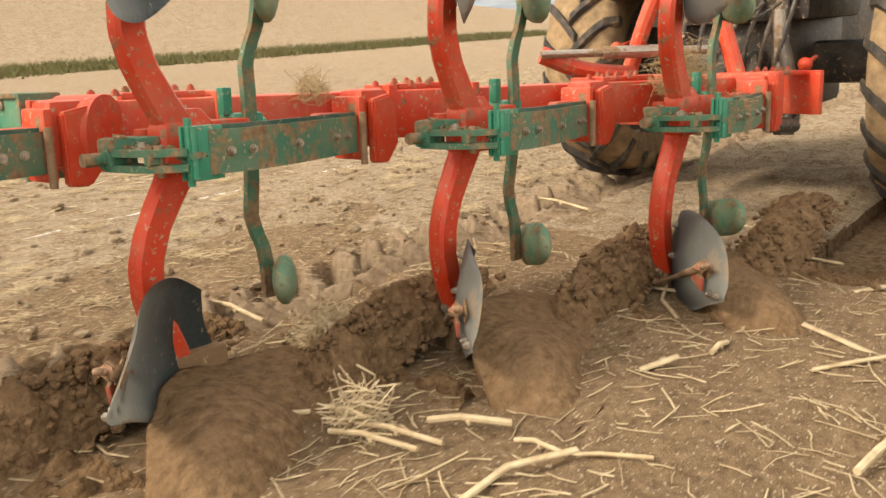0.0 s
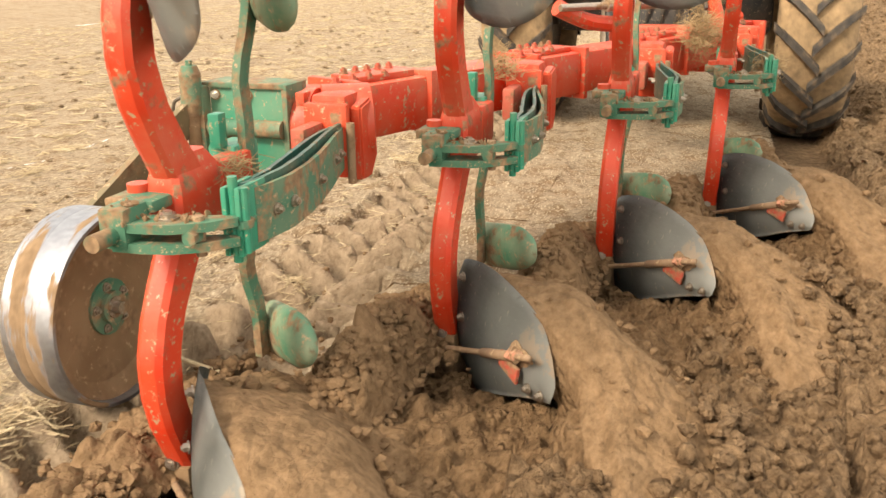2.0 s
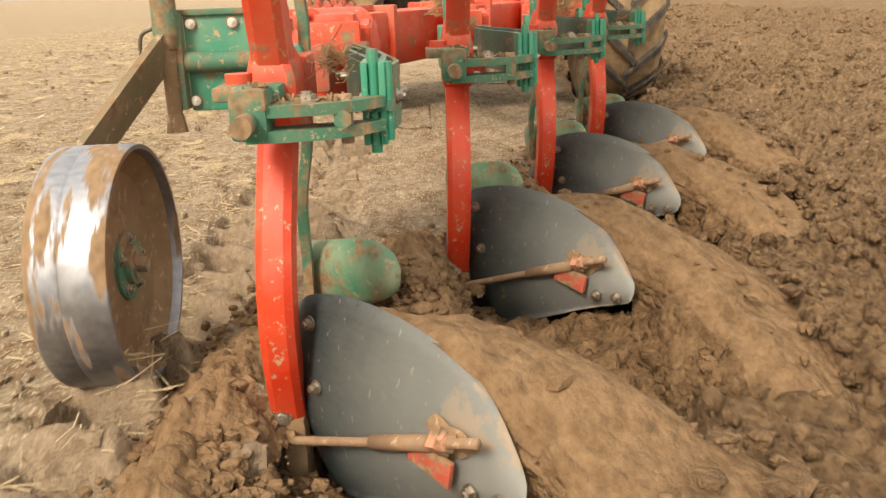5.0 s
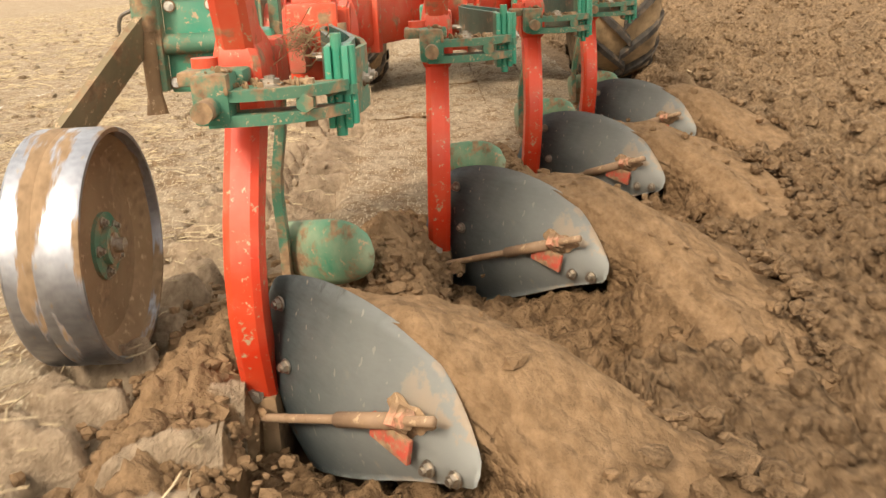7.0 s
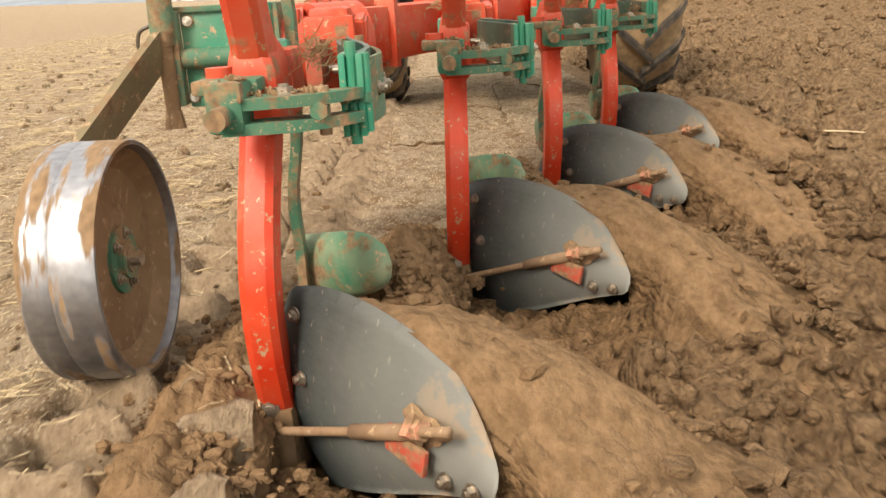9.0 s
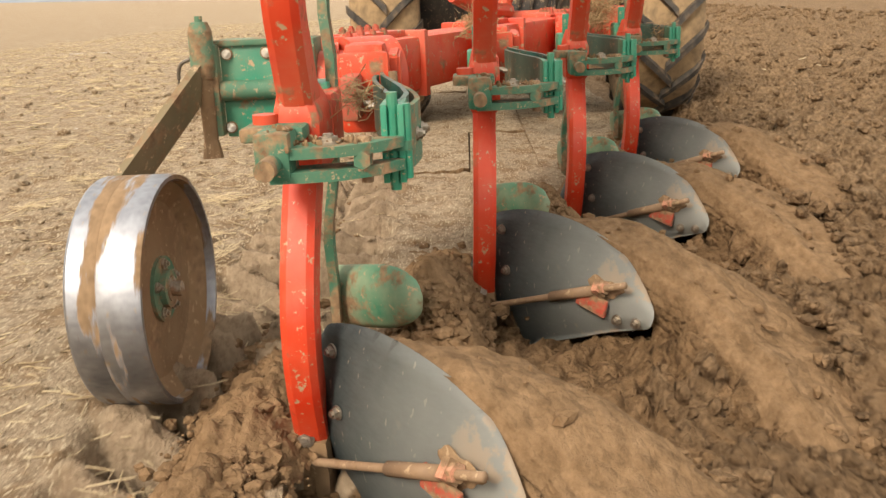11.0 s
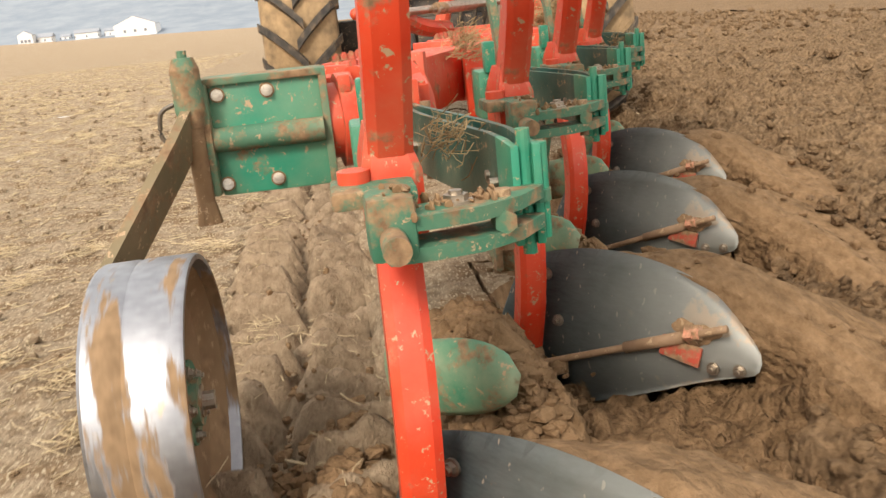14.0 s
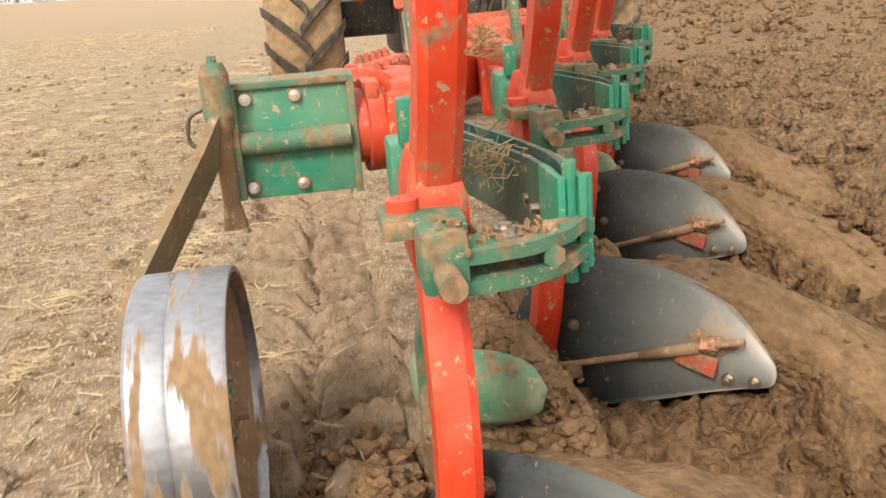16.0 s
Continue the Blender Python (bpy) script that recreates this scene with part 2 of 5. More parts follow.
def rod(bm, a, b, r, r2=None, seg=12):
    a, b = Vector(a), Vector(b)
    m = Matrix.Translation((a + b) / 2) @ (b - a).to_track_quat("Z", "Y").to_matrix().to_4x4()
    bmesh.ops.create_cone(bm, cap_ends=True, segments=seg, radius1=r, radius2=r if r2 is None else r2, depth=(b - a).length, matrix=m)
    return bm


def bolt(bm, at, way, r=0.014, h=0.016):
    """A hexagonal head on a washer."""
    at, way = Vector(at), Vector(way).normalized()
    rod(bm, at, at + way * 0.005, r * 1.35, seg=14)
    rod(bm, at, at + way * h, r, seg=6)
    rod(bm, at + way * h, at + way * (h + 0.006), r * 0.55, seg=8)
    return bm


def sweep(bm, points, section, closed_ends=True):
    """A bar along points (x, y, z); section: function of (i, point) giving the ring of points there."""
    rings = [[bm.verts.new(p) for p in section(i, Vector(q))] for i, q in enumerate(points)]
    k = len(rings[0])
    for a, b in zip(rings, rings[1:]):
        for j in range(k):
            bm.faces.new((a[j], a[(j + 1) % k], b[(j + 1) % k], b[j]))
    if closed_ends:
        bm.faces.new(rings[0][::-1])
        bm.faces.new(rings[-1])
    return bm


def cable(bm, points, r, seg=7):
    pts = [Vector(p) for p in points]
    fine = []
    for i in range(len(pts) - 1):
        p0, p1, p2, p3 = pts[max(i - 1, 0)], pts[i], pts[i + 1], pts[min(i + 2, len(pts) - 1)]
        for s in range(5):
            t = s / 5
            fine.append(0.5 * ((2 * p1) + (p2 - p0) * t + (2 * p0 - 5 * p1 + 4 * p2 - p3) * t * t + (3 * p1 - p0 - 3 * p2 + p3) * t ** 3))
    fine.append(pts[-1])

    def ring(i, q):
        d = (fine[min(i + 1, len(fine) - 1)] - fine[max(i - 1, 0)]).normalized()
        turn = d.to_track_quat("Z", "Y").to_matrix()
        return [q + turn @ Vector((r * math.cos(2 * math.pi * k / seg), r * math.sin(2 * math.pi * k / seg), 0)) for k in range(seg)]
    return sweep(bm, fine, ring)


def lerp(x, xs, ys):
    return float(np.interp(x, xs, ys))


# ---- relief of the field ----
def hashed(ix, iy, k):
    v = np.sin(ix * 127.1 + iy * 311.7 + k * 74.7) * 43758.5453
    return v - np.floor(v)


def vnoise(x, y, k):
    ix, iy = np.floor(x), np.floor(y)
    fx, fy = x - ix, y - iy
    fx, fy = fx * fx * (3 - 2 * fx), fy * fy * (3 - 2 * fy)
    a, b = hashed(ix, iy, k), hashed(ix + 1, iy, k)
    c, d = hashed(ix, iy + 1, k), hashed(ix + 1, iy + 1, k)
    return (a + (b - a) * fx) * (1 - fy) + (c + (d - c) * fx) * fy - 0.5


def lumps(x, y, size, k):
    """Rounded clods on a jittered grid: height 0 to 1."""
    gx, gy = x / size, y / size
    ix, iy = np.floor(gx), np.floor(gy)
    best = np.zeros_like(gx)
    for dx in (-1, 0, 1):
        for dy in (-1, 0, 1):
            cx, cy = ix + dx, iy + dy
            px, py = cx + hashed(cx, cy, k), cy + hashed(cx, cy, k + 1)
            r = 0.45 + 0.5 * hashed(cx, cy, k + 2)
            turn = 6.28 * hashed(cx, cy, k + 4)
            c, s = np.cos(turn), np.sin(turn)
            u, v = (gx - px) * c + (gy - py) * s, (gy - py) * c - (gx - px) * s
            q = 1 - (np.abs(u) ** 1.7 + np.abs(v * 1.25) ** 1.7) / r ** 1.7
            top = np.minimum(np.maximum(q, 0) * 2.2, 1) ** 0.8 * (1 + 0.8 * u / r)
            best = np.maximum(best, top * r * (0.4 + 0.8 * hashed(cx, cy, k + 3)))
    return best


def tyre_print(y):
    return np.clip((y - 0.06) / 0.05, 0, 1) * np.clip((0.67 - y) / 0.05, 0, 1)


def stubble_height(x, y):
    h = 0.035 * vnoise(x * 1.1, y * 1.1, 1) + 0.022 * vnoise(x * 4, y * 4, 2) + 0.018 * vnoise(x * 11, y * 11, 3) + 0.010 * vnoise(x * 27, y * 27, 4)
    h = h + 0.016 * lumps(x, y, 0.11, 9) * (hashed(np.floor(x * 6), np.floor(y * 6), 5) > 0.4)
    # the print of the tractor's land-side tyre
    in_track = tyre_print(y)
    along = (x - 0.45 * np.abs(y - 0.35) + 0.06 * vnoise(x * 3, y * 3, 6) + 0.05 * vnoise(x * 9, y * 9, 8)) / 0.235
    half = np.clip((y - 0.32 - 0.05 * vnoise(x * 7, y * 0, 18)) / 0.10, 0, 1)
    bars = [np.clip((1 - np.abs(2 * (u - np.floor(u)) - 1)) * 2.4 - 0.95, 0, 1) ** 0.7 for u in (along, along + 0.5)]
    strong = np.clip(0.9 + 1.3 * vnoise(x * 1.7, y * 2.5, 7), 0.45, 1.3)
    gap = 1 - 0.2 * np.exp(-((y - 0.35) / 0.035) ** 2)
    print_h = -0.165 + 0.185 * gap * strong * (bars[0] * (1 - half) + bars[1] * half) + 0.7 * h + 0.020 * lumps(x, y, 0.055, 19)
    return h * (1 - in_track) + print_h * in_track


def tilled_height(x, y):
    rows = 0.045 * np.cos((y + 1.62) / 0.435 * 2 * math.pi + 0.8 * vnoise(x * 0.7, y * 0.2, 12))
    rim = np.clip((y + 2.15) / 0.30, 0, 1)
    rim = rim * rim * (3 - 2 * rim)
    return (1 - 0.7 * rim) * loose_height(x, y, rows) - 0.30 * rim


def loose_height(x, y, rows):
    return 0.02 + rows + 0.06 * vnoise(x * 1.5, y * 1.5, 11) + 0.085 * lumps(x, y, 0.17, 20) + 0.05 * lumps(x, y, 0.075, 30) + 0.02 * vnoise(x * 24, y * 24, 13)


def sheet(name, verts, faces, mats, index=None, rest_at=None, smooth=True):
    me = bpy.data.meshes.new(name)
    verts = np.asarray(verts, float)
    me.from_pydata(verts.tolist(), [], faces.tolist() if hasattr(faces, "tolist") else faces)
    a = me.attributes.new("rest", "FLOAT_VECTOR", "POINT")
    a.data.foreach_set("vector", np.asarray(verts if rest_at is None else rest_at, np.float32).ravel())
    if stubble in mats:
        at = np.asarray(verts if rest_at is None else rest_at, float)
        me.attributes.new("pressed", "FLOAT", "POINT").data.foreach_set("value", tyre_print(at[:, 1]).astype(np.float32))
    for mt in mats:
        me.materials.append(mt)
    if index is not None:
        me.polygons.foreach_set("material_index", np.asarray(index, np.int32))
    me.polygons.foreach_set("use_smooth", [smooth] * len(me.polygons))
    me.update()
    return new(name, me)


def patch(xs, ys, height, base=0):
    """Grid vertices and faces."""
    X, Y = np.meshgrid(xs, ys, indexing="ij")
    v = np.stack([X, Y, height(X, Y)], -1).reshape(-1, 3)
    i = np.arange(len(xs) * len(ys)).reshape(len(xs), len(ys)) + base
    f = np.stack([i[:-1, :-1], i[1:, :-1], i[1:, 1:], i[:-1, 1:]], -1).reshape(-1, 4)
    return v, f


STEP = (1.02, -0.435, 0.0)          # from one plough body to the next in front
BODIES = [(STEP[0] * k, STEP[1] * k, 0.0) for k in range(4)]   # rear body first
WALL = 0.12                          # furrow wall of the rear body
SLAB = 0.55
CELL = SLAB / 16
END = 0.55 + 81 * SLAB
FIRST = [0.55 + 30 * CELL * k for k in range(4)]   # where each body first cuts the land


def joined(pieces):
    vs, fs, n0 = [], [], 0
    for v, f in pieces:
        vs.append(v)
        fs.append(f + n0)
        n0 += len(v)
    return np.concatenate(vs), np.concatenate(fs)


def steps(a, b, d):
    return np.linspace(a, b, max(2, int(round((b - a) / d)) + 1))


def far_left(x, y):
    """The field rises gently beyond the verge on the headland side."""
    return 0.028 * np.clip(y - 12, 0, 250) + 0.34 * np.clip(y - 40, 0, 400) * np.clip((110 - x) / 60, 0, 1)


# the field that is never ploughed in the clip, with the headland and the far land
pieces, trampled = [], []
GRID_X = 0.55 + CELL * np.arange(-160, 81 * 16 + 1)
FINE_X = np.linspace(GRID_X[0], GRID_X[-1], 3 * (len(GRID_X) - 1) + 1)
print_v, print_f = patch(FINE_X, steps(WALL, 0.7, 0.022), stubble_height)
shaped = print_v.reshape(len(FINE_X), -1, 3)
for j in (0, -1):
    shaped[:, j, 2] = np.interp(FINE_X, GRID_X, stubble_height(GRID_X, 0 * GRID_X + shaped[0, j, 1]))
shaped[:, 0] -= (0, 0.012, 0.004)     # the brink hangs over the cut
pieces.append((shaped.reshape(-1, 3), print_f))
pieces.append(patch(GRID_X, np.concatenate([steps(0.7, 1.4, 0.045), steps(1.47, 3.2, 0.075)]), stubble_height))
pieces.append(patch(steps(-5, END, 0.2), np.concatenate([[3.2], steps(3.45, 12, 0.25)]), lambda x, y: stubble_height(x, y) * 0.8))
for k in range(4):
    y1 = WALL + STEP[1] * k
    pieces.append(patch(steps(-5, FIRST[k], 0.045), steps(y1 + STEP[1], y1, 0.04), stubble_height))
    trampled.append(len(pieces) - 1)
Y_OLD = WALL + 4 * STEP[1]
X_OLD = 3.4
pieces.append(patch(steps(-5, X_OLD, 0.045), steps(-5.5, Y_OLD, 0.045), stubble_height))
trampled.append(len(pieces) - 1)
pieces.append(patch(np.concatenate([steps(-400, -5, 20), steps(-4.99, END, 5), steps(END + 0.01, 1500, 40)]), np.concatenate([[12], steps(16, 60, 6), steps(80, 1200, 60)]), far_left))
pieces.append(patch(np.concatenate([steps(-400, -5, 20)]), np.concatenate([steps(-600, -5.5, 30), [12]]), lambda x, y: 0 * x))
pieces.append(patch(steps(-5, X_OLD, 2), steps(-600, -5.5, 30), lambda x, y: 0 * x))
pieces.append(patch(steps(END, 1500, 40), steps(Y_OLD, 12, 3), lambda x, y: 0 * x))
gv, gf = joined(pieces)
on_headland = np.concatenate([np.full(len(f), i in trampled) for i, (v, f) in enumerate(pieces)])
mid = gv[gf].mean(axis=1)
on_headland |= (mid[:, 0] < 3.6 + 1.2 * vnoise(mid[:, 1] * 2, mid[:, 0] * 0, 44)) & (mid[:, 0] > -3) & (mid[:, 1] < 1.9 + 0.9 * vnoise(mid[:, 0] * 2, mid[:, 1] * 0, 45)) & (mid[:, 1] > 0)
ground = tagged(sheet("ground", gv, gf, [stubble, headland_soil], on_headland.astype(int)), "pale dry stubble field with tyre prints", "field", kind="structure")

# the land ploughed on the earlier rounds
pieces = [patch(steps(X_OLD, END, 0.034), steps(-4.2, Y_OLD, 0.034), tilled_height),
          patch(steps(X_OLD, END, 0.09), steps(-12, -4.2, 0.09), tilled_height),
          patch(np.concatenate([steps(X_OLD, END, 0.6), steps(END + 1, 120, 1.5)]), np.concatenate([steps(-60, -12, 0.9)]), lambda x, y: 0.05 + 0.22 * vnoise(x * 1.2, y * 2.2, 15)),
          patch(steps(END, 120, 0.3), steps(-12, Y_OLD, 0.3), lambda x, y: 0.05 + 0.12 * vnoise(x * 3, y * 4, 15)),
          patch(np.concatenate([[X_OLD, 40], steps(120, 1500, 60)]), np.concatenate([steps(-1200, -60, 60), [Y_OLD]]), lambda x, y: 0 * x - 0.1 * (y > -59) * (x < 121))]
gv, gf = joined(pieces)
ploughed_land = tagged(sheet("ploughed_land", gv, gf, [tilled]), "brown ploughed land with coarse crumbly clods", "field", kind="structure")

# furrow bed and furrow wall under the strips that are turned
bed_v, bed_f = patch(steps(-0.5, END, 0.12), steps(Y_OLD - 0.05, WALL, 0.06), lambda x, y: -0.27 + 0.03 * vnoise(x * 6, y * 6, 40) + 0.02 * lumps(x, y, 0.12, 41))
xs = GRID_X
side = np.linspace(0, 1, 6)
X, S = np.meshgrid(xs, side, indexing="ij")
Z = np.where(S > 0, (stubble_height(X, 0 * X + WALL) - 0.02) * (1 - S) - 0.28 * S, stubble_height(X, 0 * X + WALL))
wv = np.stack([X, WALL + (0.02 * vnoise(X * 8, S * 5, 43) - 0.035) * (S > 0), Z], -1).reshape(-1, 3)
wi = np.arange(len(xs) * 6).reshape(len(xs), 6)
wf = np.stack([wi[:-1, :-1], wi[1:, :-1], wi[1:, 1:], wi[:-1, 1:]], -1).reshape(-1, 4)
gv, gf = joined([(bed_v, bed_f), (wv, wf)])
tagged(sheet("furrow_bed", gv, gf, [moist]), "dark moist furrow bottom and cut furrow wall", "furrow", kind="structure")


BALL = bmesh.new()
bmesh.ops.create_icosphere(BALL, subdivisions=1, radius=1)
BALL_V = np.array([v.co[:] for v in BALL.verts])
BALL_F = np.array([[v.index for v in f.verts] for f in BALL.faces])
BALL.free()


# ---- strips of land: each slab is cut, lifted and turned over as its plough body passes ----
def slab(strip, k, x0, x1):
    y1 = WALL + STEP[1] * k
    y0 = y1 + STEP[1]
    c = np.array([(x0 + x1) / 2, (y0 + y1) / 2, -0.1])
    tx, ty = np.linspace(x0, x1, 17), steps(y0, y1, 0.0435)
    tv, tf = patch(tx, ty, stubble_height)
    nx, ny = 23, 19
    ux, uy = np.linspace(0, 1, nx), np.linspace(0, 1, ny)

    def under(x, y):
        edge = np.minimum(np.minimum(x - x0, x1 - x), np.minimum(y - y0, y1 - y))
        low = 0.17 + 0.055 * lumps(x, y, 0.13, 50) + 0.045 * lumps(x, y, 0.07, 55) + 0.05 * vnoise(x * 3, y * 3, 52)
        return -low * np.clip(0.55 + edge / 0.06, 0, 1)
    bv, bf = patch(x0 + (x1 - x0) * ux, y0 + (y1 - y0) * uy, under)
    # clods spill over the slab's outline on its under side
    bv[:, 0] += 0.03 * vnoise(bv[:, 0] * 9, bv[:, 1] * 9, 57) * (bv[:, 2] < -0.1)
    n_top, n_bot = len(tv), len(bv)
    it = np.arange(n_top).reshape(len(tx), len(ty))
    ib = np.arange(n_bot).reshape(nx, ny) + n_top
    rim_at = list(it[:, 0]) + list(it[-1, 1:]) + list(it[::-1, -1][1:]) + list(it[0, ::-1][1:-1])
    rim_b = list(ib[:, 0]) + list(ib[-1, 1:]) + list(ib[::-1, -1][1:]) + list(ib[0, ::-1][1:-1])
    rim_v = tv[rim_at]
    rim_t = list(range(n_top + n_bot, n_top + n_bot + len(rim_at)))
    faces, index = tf.tolist() + (bf[:, ::-1] + n_top).tolist(), [0] * len(tf) + [1] * len(bf)
    a = b = 0
    na, nb = len(rim_t), len(rim_b)
    while a < na or b < nb:
        if b >= nb or (a < na and (a + 1) / na <= (b + 1) / nb):
            faces.append((rim_t[a % na], rim_b[b % nb], rim_t[(a + 1) % na]))
            a += 1
        else:
            faces.append((rim_t[a % na], rim_b[b % nb], rim_b[(b + 1) % nb]))
            b += 1
        index.append(1)
    q = np.random.RandomState(int(x0 * 37) + 1000 * k)
    m = 130
    r = 0.007 + 0.030 * q.uniform(0, 1, m) ** 2.0
    at = np.stack([q.uniform(x0, x1, m), q.uniform(y0, y1, m), 0 * r], -1)
    at[:, 2] = under(at[:, 0], at[:, 1]) - 0.2 * r
    cv = BALL_V[None] * (1 + 0.3 * q.uniform(-1, 1, (m, len(BALL_V), 1))) * (r[:, None] * q.uniform(0.6, 1.25, (m, 3)))[:, None, :] + at[:, None, :]
    cf = (BALL_F[None] + (np.arange(m) * len(BALL_V))[:, None, None]).reshape(-1, 3) + n_top + n_bot + len(rim_at)
    faces += cf.tolist()
    index += [1] * len(cf)
    v = np.concatenate([tv, bv, rim_v, cv.reshape(-1, 3)])
    ob = sheet("soil_slab", v - c, faces, [headland_soil if x0 < X_OLD else stubble, fresh], index, v)
    ob.parent = strip
    ob.location = c
    return ob, c


strips, slabs = [], []
rng = random.Random(4)
for k in range(4):
    strip = tagged(new("furrow_strip"), "strip of stubble turned over into brown clods", "soil", "furrow strips", "structure")
    strips.append(strip)
    x = FIRST[k]
    while x < END - 0.01:
        x1 = min(x + SLAB, END)
        ob, c = slab(strip, k, x, x1)
        slabs.append((ob, k, c, rng.uniform(-9, 9), rng.uniform(-7, 7), rng.uniform(-0.02, 0.03)))
        x = x1


def gone(d):
    """The time at which tractor and plough have gone d metres."""
    return (-1.9 + math.sqrt(max(1.9 * 1.9 + 4 * 0.0625 * d, 0))) / 0.125 if d < 8.6 else 4 + (d - 8.6) / 2.4


TURNING = ((0.40, 0, 0, 0.0), (0.12, 30, -0.10, -0.16), (-0.15, 88, -0.30, -0.42), (-0.50, 160, -0.46, -0.40), (-0.90, 180, -0.46, -0.10), (-1.20, 180, -0.46, 0.0))


def turned(c, k, t, yaw, tip, rise):
    u = c[0] - BODIES[k][0] - travelled(t)
    us = [r[0] for r in TURNING][::-1]
    roll, dy, dz = (lerp(u, us, [r[j] for r in TURNING][::-1]) for j in (1, 2, 3))
    f = roll / 180
    return pose(c[0], c[1] + dy, c[2] + dz + f * (0.03 + rise), roll, tip * f, yaw * f)


# ---- the plough ----
dusty_red = paint("dusty_red_nut", (0.60, 0.20, 0.12), (0.52, 0.38, 0.27), 0.47, 0.75)
plough = tagged(new("plough"), "muddy red and green reversible plough with four body pairs", "plough")
MID = 0.718                          # height about which the upper bodies mirror the lower
LEG_Z = (-0.02, 0.05, 0.15, 0.25, 0.35, 0.45, 0.54, 0.60, 0.66, 0.72)
LEG_BACK = (-0.035, -0.068, -0.112, -0.136, -0.138, -0.110, -0.066, -0.032, 0.0, 0.012)
LEG_FRONT = (0.065, 0.042, 0.0, -0.028, -0.026, 0.008, 0.064, 0.105, 0.145, 0.165)
LEG_Y0, LEG_Y1 = 0.042, 0.117


def leg_mesh():
    """Curved, chamfered leg that runs from the lower body through the knuckle to the upper body."""
    bm = bmesh.new()
    zs = list(np.linspace(-0.02, 0.72, 26))
    pts = [(0, 0, z) for z in zs] + [(0, 0, 2 * MID - z) for z in zs[::-1]]

    def ring(i, q):
        z = min(q.z, 2 * MID - q.z)
        b, f = lerp(z, LEG_Z, LEG_BACK), lerp(z, LEG_Z, LEG_FRONT)
        ch = 0.016
        side = Vector((0, -0.030 * (q.z - 0.30), 0))
        return [side + Vector(p) for p in ((b + ch * 0.3, LEG_Y0 + ch, q.z), (b + ch, LEG_Y0, q.z), (f - ch, LEG_Y0, q.z), (f, LEG_Y0 + ch, q.z),
                                    (f, LEG_Y1 - ch, q.z), (f - ch, LEG_Y1, q.z), (b + ch, LEG_Y1, q.z), (b + ch * 0.3, LEG_Y1 - ch, q.z))]
    return sweep(bm, pts, ring)


BOARD_TOP = ((0.12, 0.07, 0.225), (0.0, 0.02, 0.295), (-0.14, -0.09, 0.33), (-0.285, -0.215, 0.318), (-0.40, -0.345, 0.245), (-0.515, -0.43, 0.135))
BOARD_LOW = ((0.40, 0.09, -0.24), (0.22, 0.055, -0.24), (0.0, -0.01, -0.20), (-0.20, -0.11, -0.11), (-0.375, -0.265, -0.02), (-0.505, -0.40, 0.03))


def along_edge(points, s):
    """A smooth curve through the points of an edge, at even steps of s."""
    u = min(max(s, 0.0), 0.9999) * (len(points) - 1)
    i = int(u)
    t = u - i
    p0, p1, p2, p3 = (Vector(points[min(max(i + d, 0), len(points) - 1)]) for d in (-1, 0, 1, 2))
    return 0.5 * (2 * p1 + (p2 - p0) * t + (2 * p0 - 5 * p1 + 4 * p2 - p3) * t * t + (3 * p1 - p0 - 3 * p2 + p3) * t ** 3)


def board_point(s, w):
    """On the mouldboard: s from shin to tail, w from lower to upper edge."""
    a, b = along_edge(BOARD_LOW, s), along_edge(BOARD_TOP, s)
    belly = math.sin(math.pi * w) * (0.05 * (1 - s) + 0.035)
    return a.lerp(b, w) + Vector((-0.62, 0.72, -0.15)) * belly


def board_mesh():
    bm = bmesh.new()
    ns, nw = 44, 14
    # rounded tail: the edges close towards the tip
    grid = []
    for i in range(ns + 1):
        s = i / ns
        close = 1 - math.sqrt(max(0.0, 1 - max(0.0, (s - 0.68) / 0.32) ** 2))
        row = []
        for j in range(nw + 1):
            w = 0.50 + (j / nw - 0.50) * (1 - 0.80 * close)
            row.append(bm.verts.new(board_point(s, w)))
        grid.append(row)
    faces = [bm.faces.new((grid[i][j], grid[i + 1][j], grid[i + 1][j + 1], grid[i][j + 1])) for i in range(ns) for j in range(nw)]
    bmesh.ops.solidify(bm, geom=faces, thickness=0.011)
    return bm


def board_bolts(parent, flip):
    back = (-0.62, 0.75, 0.05)
    for s, w in ((0.26, 0.88), (0.86, 0.30), (0.93, 0.34), (0.36, 0.62)):
        at = board_point(s, w) + Vector(back) * 0.004
        part("bolt", bolt(bmesh.new(), at, back, 0.013, 0.016), bolt_metal, parent, mirror=flip)


def mud_patch():
    """A flat irregular crust of mud on the mouldboard's back, by the stay."""
    bm = bmesh.new()
    q = random.Random(12)
    back = Vector((-0.62, 0.75, 0.05)).normalized()
    turn = back.to_track_quat("Z", "Y").to_matrix().to_4x4()
    at = board_point(0.78, 0.63) + back * 0.006
    bmesh.ops.create_icosphere(bm, subdivisions=3, radius=1.0)
    for v in bm.verts:
        a = math.atan2(v.co.y, v.co.x)
        r = 1 + 0.22 * math.sin(3 * a + 0.6) + 0.14 * math.sin(7 * a) + q.uniform(-0.05, 0.05)
        v.co = Vector((v.co.x * r * 0.062, v.co.y * r * 0.036, v.co.z * 0.009 * q.uniform(0.6, 1.2)))
    bm.transform(Matrix.Translation(at) @ turn)
    return bm


def stay_mesh():
    """Flat muddy stay from the frog to the mouldboard's tail."""
    bm = bmesh.new()
    a, b = Vector((-0.07, 0.088, -0.025)), Vector((-0.505, -0.315, 0.186))
    cable(bm, (a, a.lerp(b, 0.5), b), 0.0105, 8)
    return rod(bm, a.lerp(b, 0.52), a.lerp(b, 0.80), 0.0165, seg=12)


